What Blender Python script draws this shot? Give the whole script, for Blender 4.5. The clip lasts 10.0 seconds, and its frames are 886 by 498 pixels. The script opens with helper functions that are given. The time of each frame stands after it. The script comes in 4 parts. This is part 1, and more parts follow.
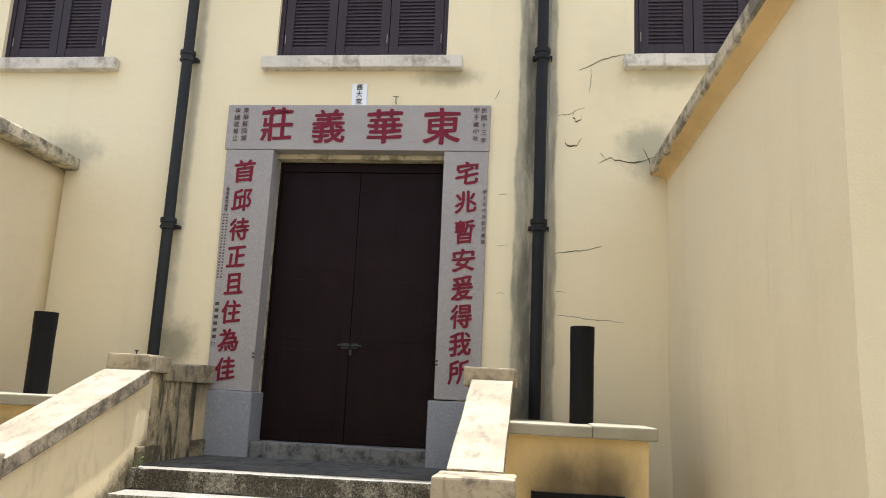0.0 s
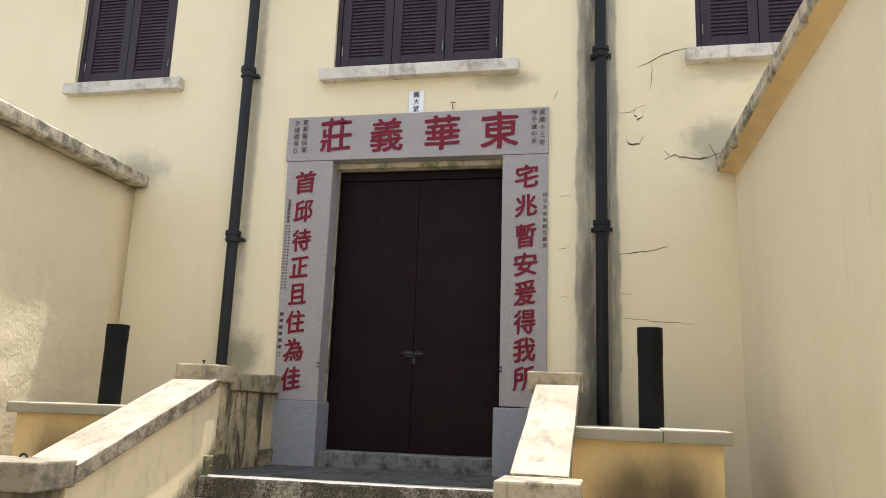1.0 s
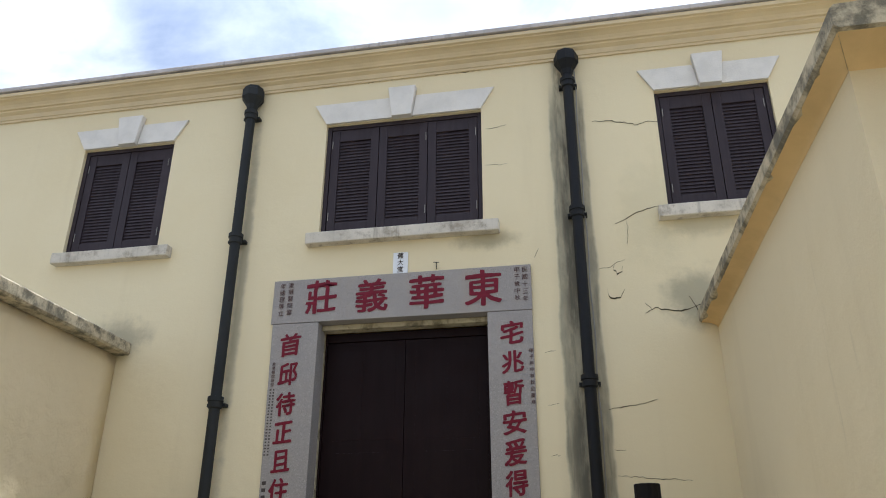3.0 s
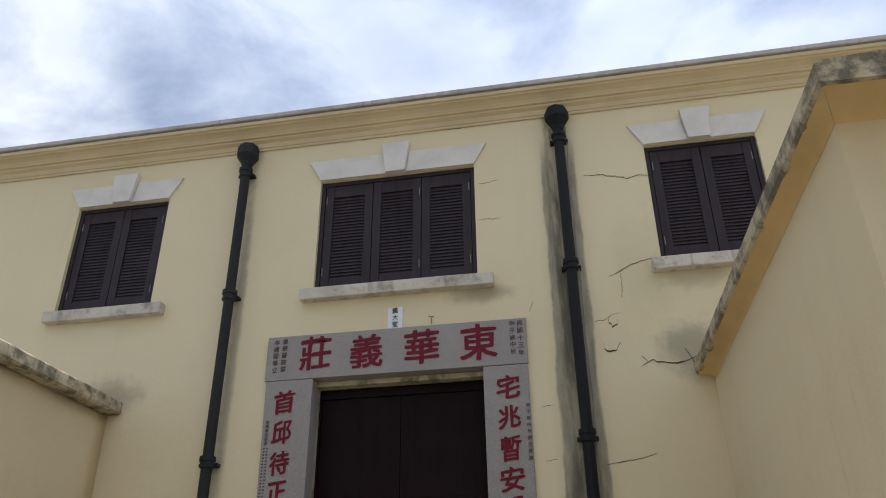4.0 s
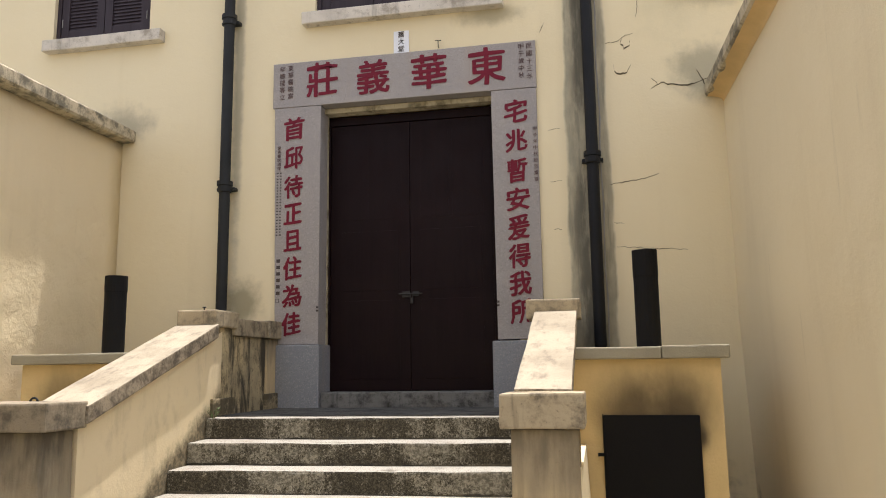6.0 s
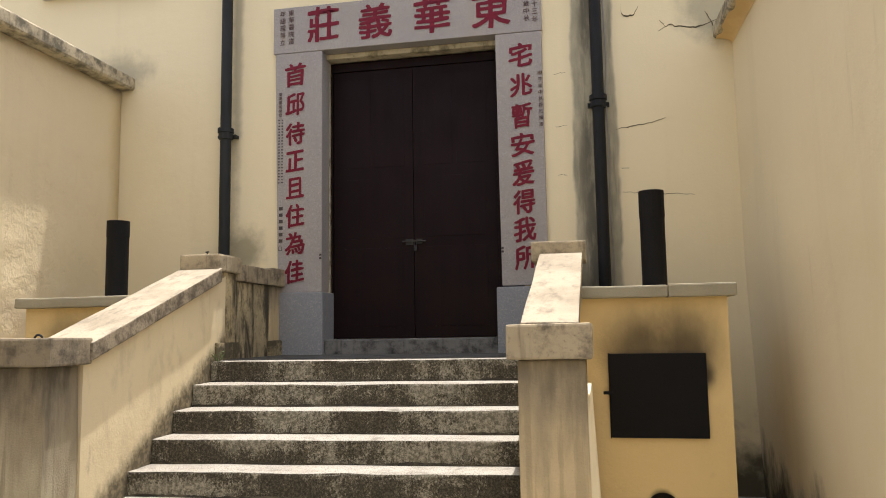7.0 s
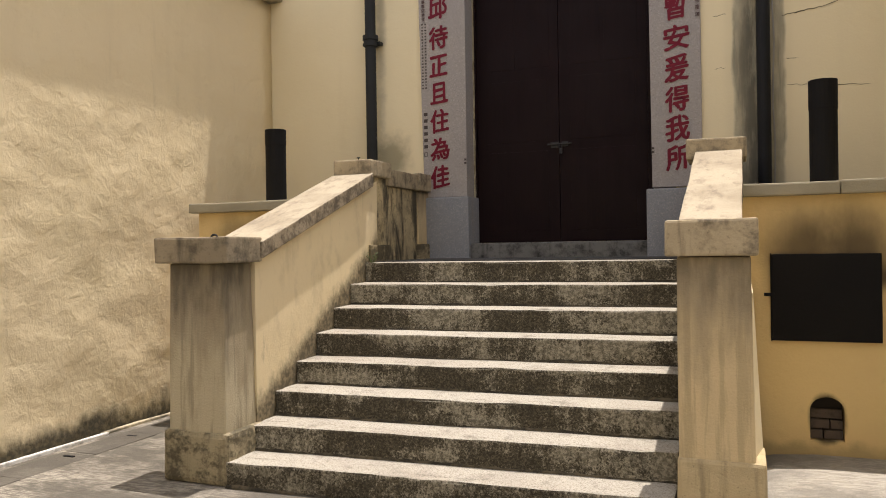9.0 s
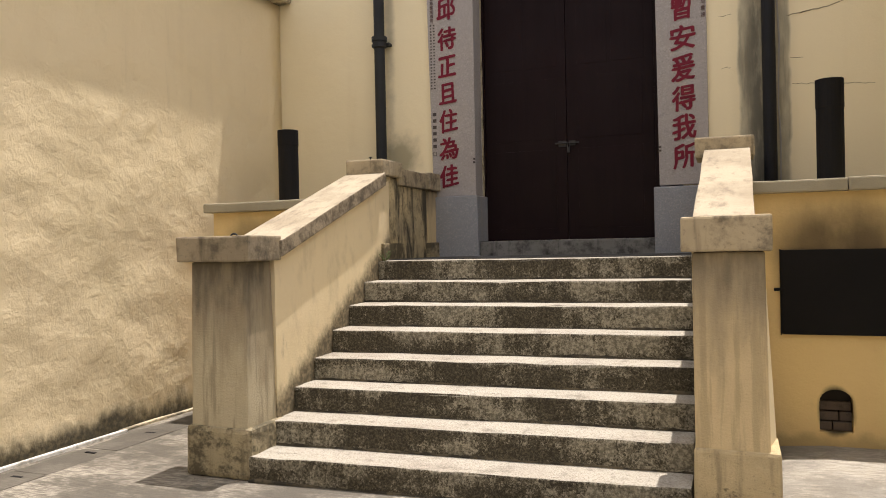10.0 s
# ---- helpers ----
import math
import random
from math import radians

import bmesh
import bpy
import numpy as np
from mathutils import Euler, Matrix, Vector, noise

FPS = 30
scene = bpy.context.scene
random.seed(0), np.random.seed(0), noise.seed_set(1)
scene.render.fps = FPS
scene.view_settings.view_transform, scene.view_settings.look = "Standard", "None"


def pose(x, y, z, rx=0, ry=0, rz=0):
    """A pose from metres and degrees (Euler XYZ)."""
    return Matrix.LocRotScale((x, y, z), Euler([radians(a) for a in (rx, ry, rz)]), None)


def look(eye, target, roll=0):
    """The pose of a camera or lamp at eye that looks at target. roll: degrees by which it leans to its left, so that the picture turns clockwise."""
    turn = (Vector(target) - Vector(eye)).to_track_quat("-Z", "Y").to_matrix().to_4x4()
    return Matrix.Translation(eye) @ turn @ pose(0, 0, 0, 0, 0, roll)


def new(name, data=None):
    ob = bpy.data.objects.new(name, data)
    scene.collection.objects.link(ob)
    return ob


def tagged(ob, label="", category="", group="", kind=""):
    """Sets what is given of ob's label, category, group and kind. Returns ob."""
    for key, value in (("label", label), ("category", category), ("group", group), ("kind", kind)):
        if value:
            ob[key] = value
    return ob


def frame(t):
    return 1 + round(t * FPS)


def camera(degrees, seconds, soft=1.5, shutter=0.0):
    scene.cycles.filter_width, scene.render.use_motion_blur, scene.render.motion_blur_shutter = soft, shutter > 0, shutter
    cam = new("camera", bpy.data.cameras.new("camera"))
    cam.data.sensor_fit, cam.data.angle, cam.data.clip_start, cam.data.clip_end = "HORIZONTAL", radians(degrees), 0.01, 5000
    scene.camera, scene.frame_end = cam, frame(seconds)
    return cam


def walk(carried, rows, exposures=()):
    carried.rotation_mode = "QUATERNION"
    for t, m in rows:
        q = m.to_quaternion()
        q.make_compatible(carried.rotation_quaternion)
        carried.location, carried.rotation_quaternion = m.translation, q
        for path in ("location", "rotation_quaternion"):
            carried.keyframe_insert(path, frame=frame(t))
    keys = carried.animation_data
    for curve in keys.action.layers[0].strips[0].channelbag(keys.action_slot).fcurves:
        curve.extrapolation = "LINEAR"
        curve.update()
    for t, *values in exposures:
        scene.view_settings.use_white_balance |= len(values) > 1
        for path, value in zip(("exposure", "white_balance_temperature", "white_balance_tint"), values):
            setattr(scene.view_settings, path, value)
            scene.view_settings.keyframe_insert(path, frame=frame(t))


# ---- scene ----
cam = camera(59.9, 10.0, soft=1.0)
PATH = [
    (0, (3.226, -7.434, 1.996), (2.991, -5.485, 2.377), 2.7),
    (0.5, (3.267, -7.341, 1.974), (2.868, -5.42, 2.362), 2.5),
    (1, (3.274, -7.332, 1.938), (2.867, -5.417, 2.346), 2.1),
    (1.5, (3.273, -7.328, 1.904), (2.875, -5.441, 2.435), 1.7),
    (2, (3.249, -7.317, 1.898), (2.877, -5.479, 2.593), 1.1),
    (3.3, (3.251, -7.348, 1.878), (2.914, -5.572, 2.735), 0.0),
    (3.5, (3.241, -7.343, 1.884), (2.913, -5.587, 2.784), -0.2),
    (4, (3.231, -7.354, 1.871), (2.916, -5.616, 2.811), -0.6),
    (4.5, (3.226, -7.379, 1.847), (2.912, -5.621, 2.748), -0.9),
    (5, (3.222, -7.368, 1.833), (2.88, -5.511, 2.491), -0.8),
    (5.5, (3.247, -7.376, 1.806), (2.865, -5.444, 2.156), -0.7),
    (6.8, (3.201, -7.27, 1.581), (2.815, -5.326, 1.845), -0.9),
    (7, (3.194, -7.274, 1.553), (2.804, -5.325, 1.769), -0.9),
    (7.5, (3.205, -7.252, 1.514), (2.797, -5.294, 1.533), -1.0),
    (8, (3.184, -7.275, 1.496), (2.75, -5.322, 1.472), -1.0),
    (8.5, (3.142, -7.29, 1.478), (2.471, -5.406, 1.471), -1.0),
    (9, (3.094, -7.303, 1.473), (2.363, -5.441, 1.467), -0.9),
    (9.5, (2.98, -7.359, 1.458), (2.253, -5.496, 1.451), -0.9),
    (10, (3.008, -7.443, 1.462), (2.285, -5.578, 1.455), -1.2),
]
EXPOSURES = [
    (0.0, 0.64, 5820, 12), (1.0, 0.64, 5770, 12), (1.5, 0.62, 5620, 12), (2.0, 0.54, 5470, 11), (3.0, 0.13, 5540, 10), (3.5, -0.07, 5540, 10), (4.0, -0.35, 5690, 11),
    (4.5, -0.57, 5940, 13), (5.0, -0.35, 6130, 15), (5.5, 0.28, 6180, 17), (7.0, 0.4, 6270, 16), (7.5, 0.27, 6520, 17), (8.0, 0.06, 6620, 18), (8.5, 0.1, 6620, 18), (9.5, 0.22, 6620, 18), (10.0, 0.26, 6620, 18),
]
walk(cam, [(t, look(eye, target, roll)) for t, eye, target, roll in PATH], EXPOSURES)


# ---------------- sky, sun, exposure ----------------
SUN_DIR = Vector((0.105, 0.16, 1.0)).normalized()
SUN_EL = math.asin(SUN_DIR.z)
world = bpy.data.worlds.new("sky")
scene.world = world
world.use_nodes = True
wn, wl = world.node_tree.nodes, world.node_tree.links
wn.clear()
w_out = wn.new("ShaderNodeOutputWorld")
w_bg = wn.new("ShaderNodeBackground")
w_sky = wn.new("ShaderNodeTexSky")
w_sky.sky_type, w_sky.sun_disc = "NISHITA", False
w_sky.sun_elevation, w_sky.sun_rotation = SUN_EL, math.atan2(SUN_DIR.x, SUN_DIR.y)
w_bg.inputs["Strength"].default_value = 0.1
w_co = wn.new("ShaderNodeTexCoord")
w_map = wn.new("ShaderNodeMapping")
w_map.inputs["Scale"].default_value = (1.0, 1.0, 1.9)
w_map.inputs["Location"].default_value = (0.35, 0.1, 0.2)
w_n1 = wn.new("ShaderNodeTexNoise")
w_n1.inputs["Scale"].default_value, w_n1.inputs["Detail"].default_value, w_n1.inputs["Roughness"].default_value = 2.6, 9.0, 0.56
w_n1.inputs["Distortion"].default_value = 0.35
w_r = wn.new("ShaderNodeValToRGB")
w_r.color_ramp.elements[0].position, w_r.color_ramp.elements[1].position = 0.26, 0.52
w_n2 = wn.new("ShaderNodeTexNoise")
w_n2.inputs["Scale"].default_value, w_n2.inputs["Detail"].default_value = 1.7, 6.0
w_c = wn.new("ShaderNodeValToRGB")
w_c.color_ramp.elements[0].position, w_c.color_ramp.elements[1].position = 0.35, 0.66
w_c.color_ramp.elements[0].color, w_c.color_ramp.elements[1].color = (5.7, 6.05, 6.8, 1), (11.5, 11.4, 11.2, 1)
# the haze is brighter towards the sun
w_dot = wn.new("ShaderNodeVectorMath")
w_dot.operation = "DOT_PRODUCT"
w_dot.inputs[1].default_value = SUN_DIR
wl.new(w_co.outputs["Generated"], w_dot.inputs[0])
w_glow = wn.new("ShaderNodeMapRange")
w_glow.interpolation_type = "SMOOTHSTEP"
for w_key, w_val in (("From Min", 0.35), ("From Max", 1.0), ("To Min", 0.92), ("To Max", 1.75)):
    w_glow.inputs[w_key].default_value = w_val
wl.new(w_dot.outputs["Value"], w_glow.inputs["Value"])
w_lit = wn.new("ShaderNodeVectorMath")
w_lit.operation = "SCALE"
w_mix = wn.new("ShaderNodeMix")
w_mix.data_type = "RGBA"
wl.new(w_co.outputs["Generated"], w_map.inputs["Vector"])
wl.new(w_map.outputs["Vector"], w_n1.inputs["Vector"])
wl.new(w_map.outputs["Vector"], w_n2.inputs["Vector"])
wl.new(w_n1.outputs["Fac"], w_r.inputs["Fac"])
wl.new(w_n2.outputs["Fac"], w_c.inputs["Fac"])
wl.new(w_r.outputs["Color"], w_mix.inputs["Factor"])
wl.new(w_sky.outputs["Color"], w_mix.inputs["A"])
wl.new(w_c.outputs["Color"], w_mix.inputs["B"])
wl.new(w_mix.outputs["Result"], w_lit.inputs[0])
wl.new(w_glow.outputs["Result"], w_lit.inputs["Scale"])
wl.new(w_lit.outputs["Vector"], w_bg.inputs["Color"])
wl.new(w_bg.outputs["Background"], w_out.inputs["Surface"])

sun = new("sun", bpy.data.lights.new("sun", "SUN"))
sun.data.energy, sun.data.angle, sun.data.color = 5.0, radians(0.55), (1.0, 0.95, 0.86)
sun.matrix_world = look(SUN_DIR * 40, (0, 0, 0))


# ---------------- materials ----------------
def lin(r, g, b):
    return tuple(((c / 255 + 0.055) / 1.055) ** 2.4 if c > 10 else c / 255 / 12.92 for c in (r, g, b))


class Mat:
    """A small builder for node materials on object or world-size coordinates."""

    def __init__(self, name, rough=0.8, metal=0.0):
        self.m = bpy.data.materials.new(name)
        self.m.use_nodes = True
        self.n, self.l = self.m.node_tree.nodes, self.m.node_tree.links
        self.p = self.n["Principled BSDF"]
        self.p.inputs["Roughness"].default_value, self.p.inputs["Metallic"].default_value = rough, metal
        self.p.inputs["Specular IOR Level"].default_value = 0.22
        self.geo = self.n.new("ShaderNodeNewGeometry")
        self.pos = self.geo.outputs["Position"]

    def vec(self, scale=(1, 1, 1), loc=(0, 0, 0)):
        k = self.n.new("ShaderNodeMapping")
        k.inputs["Scale"].default_value, k.inputs["Location"].default_value = scale, loc
        self.l.new(self.pos, k.inputs["Vector"])
        return k.outputs["Vector"]

    def noise(self, scale, detail=4.0, rough=0.55, stretch=(1, 1, 1), loc=(0, 0, 0), dist=0.0):
        k = self.n.new("ShaderNodeTexNoise")
        k.inputs["Scale"].default_value, k.inputs["Detail"].default_value = scale, detail
        k.inputs["Roughness"].default_value, k.inputs["Distortion"].default_value = rough, dist
        self.l.new(self.vec(stretch, loc), k.inputs["Vector"])
        return k.outputs["Fac"]

    def voronoi(self, scale, stretch=(1, 1, 1)):
        k = self.n.new("ShaderNodeTexVoronoi")
        k.inputs["Scale"].default_value = scale
        self.l.new(self.vec(stretch), k.inputs["Vector"])
        return k.outputs["Distance"]

    def ramp(self, x, lo, hi, a=0.0, b=1.0):
        k = self.n.new("ShaderNodeMapRange")
        k.interpolation_type = "SMOOTHSTEP"
        for key, v in (("From Min", lo), ("From Max", hi), ("To Min", a), ("To Max", b)):
            k.inputs[key].default_value = v
        self.l.new(x, k.inputs["Value"])
        return k.outputs["Result"]

    def math(self, op, a, b=0.0):
        k = self.n.new("ShaderNodeMath")
        k.operation = op
        for i, v in enumerate((a, b)):
            if isinstance(v, (int, float)):
                k.inputs[i].default_value = v
            else:
                self.l.new(v, k.inputs[i])
        return k.outputs[0]

    def axis(self, i):
        k = self.n.new("ShaderNodeSeparateXYZ")
        self.l.new(self.pos, k.inputs[0])
        return k.outputs[i]

    def mix(self, f, a, b):
        k = self.n.new("ShaderNodeMix")
        k.data_type = "RGBA"
        for key, v in (("Factor", f), ("A", a), ("B", b)):
            if isinstance(v, tuple):
                k.inputs[key].default_value = (*v, 1)
            elif isinstance(v, (int, float)):
                k.inputs[key].default_value = v
            else:
                self.l.new(v, k.inputs[key])
        return k.outputs["Result"]

    def random(self):
        return self.n.new("ShaderNodeObjectInfo").outputs["Random"]

    def color(self, c):
        if isinstance(c, tuple):
            self.p.inputs["Base Color"].default_value = (*c, 1)
        else:
            self.l.new(c, self.p.inputs["Base Color"])
        return self

    def rough(self, r):
        self.l.new(r, self.p.inputs["Roughness"])
        return self

    def bump(self, *pairs):
        """Pairs of (height, distance in metres)."""
        last = None
        for h, d in pairs:
            k = self.n.new("ShaderNodeBump")
            k.inputs["Distance"].default_value = d
            self.l.new(h, k.inputs["Height"])
            if last:
                self.l.new(last, k.inputs["Normal"])
            last = k.outputs["Normal"]
        self.l.new(last, self.p.inputs["Normal"])
        return self


YELLOW = (0.775, 0.68, 0.455)
YELLOW2 = (0.715, 0.61, 0.38)
GREY_DIRT = (0.16, 0.145, 0.11)
MOSS_SHADE = (0.035, 0.033, 0.024)


def blotch(k, base, other, lo=0.42, hi=0.68, scale=0.7, amount=0.55):
    f = k.ramp(k.noise(scale, 6, 0.6), lo, hi, 0, amount)
    return k.mix(f, base, other)


def streaks(k, colour, dirt, lo, hi, amount, wide=7.0, loc=(0, 0, 0)):
    f = k.ramp(k.noise(wide, 5, 0.6, (1, 1, 0.09), loc), lo, hi, 0, amount)
    return k.mix(f, colour, dirt)


def window_mask(k, x, a, b, soft):
    return k.math("MULTIPLY", k.ramp(x, a - soft, a + soft), k.ramp(x, b - soft, b + soft, 1, 0))


def facade_plaster():
    k = Mat("yellow_wall_plaster", 0.82)
    c = blotch(k, YELLOW, YELLOW2, 0.4, 0.75, 0.55, 0.5)
    c = streaks(k, c, (0.55, 0.45, 0.27), 0.55, 0.85, 0.2, 3.0)
    x, z = k.axis(0), k.axis(2)
    wob = k.noise(1.6, 5, 0.6, (1, 1, 0.55))
    wx = k.math("ADD", x, k.math("MULTIPLY", k.math("SUBTRACT", wob, 0.5), 0.16))
    grain = k.noise(9, 7, 0.65, (1, 1, 0.35))
    # bare grey cement band beside the drainpipe
    band = k.math("MULTIPLY", window_mask(k, wx, 3.03, 3.43, 0.018), k.ramp(z, 6.6, 7.3, 1, 0))
    grey = k.mix(k.ramp(grain, 0.35, 0.7), (0.27, 0.255, 0.19), (0.42, 0.375, 0.265))
    grey = k.mix(k.ramp(k.noise(4, 6, 0.65, (2.2, 1, 0.2)), 0.5, 0.66, 0, 0.75), grey, (0.12, 0.115, 0.09))
    c = k.mix(k.math("MULTIPLY", band, 0.92), c, grey)
    wet = k.math("MULTIPLY", window_mask(k, wx, 3.10, 3.24, 0.05), k.ramp(k.noise(2.3, 6, 0.65, (2, 1, 0.35)), 0.42, 0.58))
    c = k.mix(k.math("MULTIPLY", wet, 0.85), c, (0.06, 0.058, 0.048))
    halo = window_mask(k, wx, 2.98, 3.47, 0.05)
    c = k.mix(k.math("MULTIPLY", k.math("MULTIPLY", halo, k.ramp(z, 6.9, 7.4, 1, 0)), 0.14), c, (0.4, 0.36, 0.25))
    # damp where the side copings meet the wall; at the other pipe contact shade too
    def damp_shade(x0, z0, rx, rz, amount, col, c):
        dx = k.math("DIVIDE", k.math("SUBTRACT", x, x0), rx)
        dz = k.math("DIVIDE", k.math("SUBTRACT", z, z0), rz)
        d = k.math("SQRT", k.math("ADD", k.math("MULTIPLY", dx, dx), k.math("MULTIPLY", dz, dz)))
        d = k.math("ADD", d, k.math("MULTIPLY", k.math("SUBTRACT", k.noise(4.5, 6, 0.65), 0.5), 1.1))
        return k.mix(k.ramp(d, 0.25, 1.0, amount, 0), c, col)
    c = damp_shade(-1.82, 4.42, 0.52, 0.30, 0.6, (0.24, 0.22, 0.16), c)
    c = damp_shade(4.36, 4.50, 0.45, 0.42, 0.6, (0.22, 0.21, 0.15), c)
    c = damp_shade(-0.33, 2.42, 0.3, 0.32, 0.7, (0.2, 0.18, 0.11), c)
    c = damp_shade(2.3, 5.28, 0.45, 0.16, 0.6, (0.25, 0.22, 0.14), c)
    c = damp_shade(4.5, 5.28, 0.55, 0.2, 0.45, (0.28, 0.26, 0.18), c)
    # stain and soft contact shade along the pipe, both put into the colour
    c = damp_shade(-0.43, 5.0, 0.08, 2.9, 0.6, (0.27, 0.25, 0.18), c)
    c = damp_shade(4.0, 5.45, 0.5, 0.8, 0.25, (0.5, 0.46, 0.3), c)
    # dark foot: moss, plus the dim lower corner's shade put into the colour
    foot = k.ramp(k.math("ADD", z, k.math("MULTIPLY", k.noise(3, 7, 0.65), -1.5)), -0.6, 0.1, 0.9, 0)
    c = k.mix(foot, c, MOSS_SHADE)
    k.color(c)
    k.bump((k.noise(2.2, 4), 0.012), (k.noise(55, 5, 0.6), 0.0016))
    return k.m


def side_plaster(name, moss_top, tint=(0.775, 0.672, 0.45), relief=0.02, lumps=False, corner=1.0, stair=False):
    k = Mat(name, 0.85)
    c = blotch(k, tint, YELLOW2, 0.4, 0.75, 0.6, 0.55)
    c = streaks(k, c, (0.50, 0.41, 0.25), 0.5, 0.85, 0.2, 2.4, (3, 1, 0))
    z = k.axis(2)
    high = k.ramp(k.axis(1), -3.2, -0.4, 1.0, corner)
    edge = k.math("ADD", k.math("DIVIDE", z, high), k.math("MULTIPLY", k.noise(2.6, 7, 0.68, (1, 1, 0.5)), -moss_top * 1.55))
    f = k.ramp(edge, -moss_top * 0.62, -moss_top * 0.08, 0.95, 0)
    c = k.mix(f, c, k.mix(k.ramp(k.noise(28, 5), 0.4, 0.65), MOSS_SHADE, (0.10, 0.085, 0.05)))
    c = streaks(k, c, (0.2, 0.17, 0.1), 0.62, 0.82, 0.28, 6.0, (1, 7, 0))
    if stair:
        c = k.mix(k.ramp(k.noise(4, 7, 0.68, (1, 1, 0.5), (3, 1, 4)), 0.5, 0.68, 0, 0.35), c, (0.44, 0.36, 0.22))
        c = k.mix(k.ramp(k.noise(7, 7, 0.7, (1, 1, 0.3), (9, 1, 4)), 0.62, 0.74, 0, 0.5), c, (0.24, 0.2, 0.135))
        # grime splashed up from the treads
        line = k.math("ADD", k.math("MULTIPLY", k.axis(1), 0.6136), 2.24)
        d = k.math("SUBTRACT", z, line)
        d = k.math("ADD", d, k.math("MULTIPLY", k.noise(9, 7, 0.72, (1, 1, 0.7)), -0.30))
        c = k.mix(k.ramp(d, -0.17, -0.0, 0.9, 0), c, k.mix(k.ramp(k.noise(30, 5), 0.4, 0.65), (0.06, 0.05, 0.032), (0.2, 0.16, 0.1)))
    k.color(c)
    if lumps:
        k.bump((k.noise(2.6, 1.5, 0.4), 0.048), (k.noise(5.5, 3, 0.5, (1, 1, 1.3), (2, 1, 3), 0.6), 0.008), (k.noise(13, 4, 0.6, (1, 1, 1), (0, 0, 0), 0.5), 0.008), (k.noise(65, 6, 0.7), 0.0035))
    else:
        k.bump((k.noise(1.8, 4), relief), (k.noise(65, 5, 0.65), 0.0025))
    return k.m


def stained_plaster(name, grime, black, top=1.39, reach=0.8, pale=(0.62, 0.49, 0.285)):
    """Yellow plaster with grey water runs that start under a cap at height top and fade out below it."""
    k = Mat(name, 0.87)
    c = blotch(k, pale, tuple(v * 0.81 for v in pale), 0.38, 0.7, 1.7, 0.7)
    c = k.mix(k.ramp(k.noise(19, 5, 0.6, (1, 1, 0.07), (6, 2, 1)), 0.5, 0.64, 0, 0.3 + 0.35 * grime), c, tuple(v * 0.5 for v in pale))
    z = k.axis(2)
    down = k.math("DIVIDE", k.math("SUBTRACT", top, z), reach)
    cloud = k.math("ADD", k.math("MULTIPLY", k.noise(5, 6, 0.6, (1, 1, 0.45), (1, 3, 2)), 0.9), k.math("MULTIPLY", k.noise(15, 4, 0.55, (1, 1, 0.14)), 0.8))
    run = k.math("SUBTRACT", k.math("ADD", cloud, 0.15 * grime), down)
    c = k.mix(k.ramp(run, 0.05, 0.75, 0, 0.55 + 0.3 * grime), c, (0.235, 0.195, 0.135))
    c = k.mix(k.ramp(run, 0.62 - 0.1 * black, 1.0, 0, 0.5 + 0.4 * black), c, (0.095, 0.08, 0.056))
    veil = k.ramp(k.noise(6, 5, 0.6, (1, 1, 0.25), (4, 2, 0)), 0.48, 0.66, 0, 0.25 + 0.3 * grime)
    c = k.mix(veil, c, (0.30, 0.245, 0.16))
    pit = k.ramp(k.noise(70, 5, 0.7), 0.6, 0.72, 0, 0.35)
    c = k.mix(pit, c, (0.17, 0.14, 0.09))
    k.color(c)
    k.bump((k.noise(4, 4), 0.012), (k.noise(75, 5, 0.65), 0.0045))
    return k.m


def newel_foot(name, pale, moss):
    """Plaster foot with irregular mossy patches and a dirty hem."""
    k = Mat(name, 0.9)
    c = blotch(k, pale, tuple(v * 0.78 for v in pale), 0.4, 0.7, 3.0, 0.8)
    f = k.math("ADD", k.math("MULTIPLY", k.noise(4.2, 7, 0.68, (1, 1, 1.3), (5, 0, 1)), 1.0), k.math("MULTIPLY", k.noise(40, 5, 0.7), 0.3))
    c = k.mix(k.ramp(f, 0.76 - 0.16 * moss, 0.86 - 0.1 * moss, 0, 0.85), c, (0.06, 0.052, 0.034))
    c = streaks(k, c, (0.17, 0.14, 0.09), 0.5, 0.72, 0.6, 14.0)
    c = k.mix(k.ramp(k.noise(70, 5, 0.7), 0.58, 0.7, 0, 0.5), c, (0.12, 0.1, 0.066))
    k.color(c)
    k.bump((k.noise(9, 5), 0.01), (k.noise(80, 5, 0.68), 0.005))
    return k.m


def coping_cement(name, pale, dark, amount):
    k = Mat(name, 0.88)
    c = blotch(k, pale, tuple(v * 0.72 for v in pale), 0.4, 0.7, 2.2, 0.8)
    c = k.mix(k.ramp(k.noise(5.5, 8, 0.7), 0.5 - amount * 0.12, 0.72 - amount * 0.12, 0, 0.9), c, dark)
    c = k.mix(k.ramp(k.noise(38, 6, 0.7), 0.56, 0.72, 0, 0.55), c, tuple(v * 0.7 for v in dark))
    c = streaks(k, c, tuple(v * 0.6 for v in dark), 0.55, 0.75, 0.6, 12.0)
    k.color(c)
    k.bump((k.noise(14, 6, 0.6), 0.006), (k.noise(90, 5, 0.65), 0.002))
    return k.m


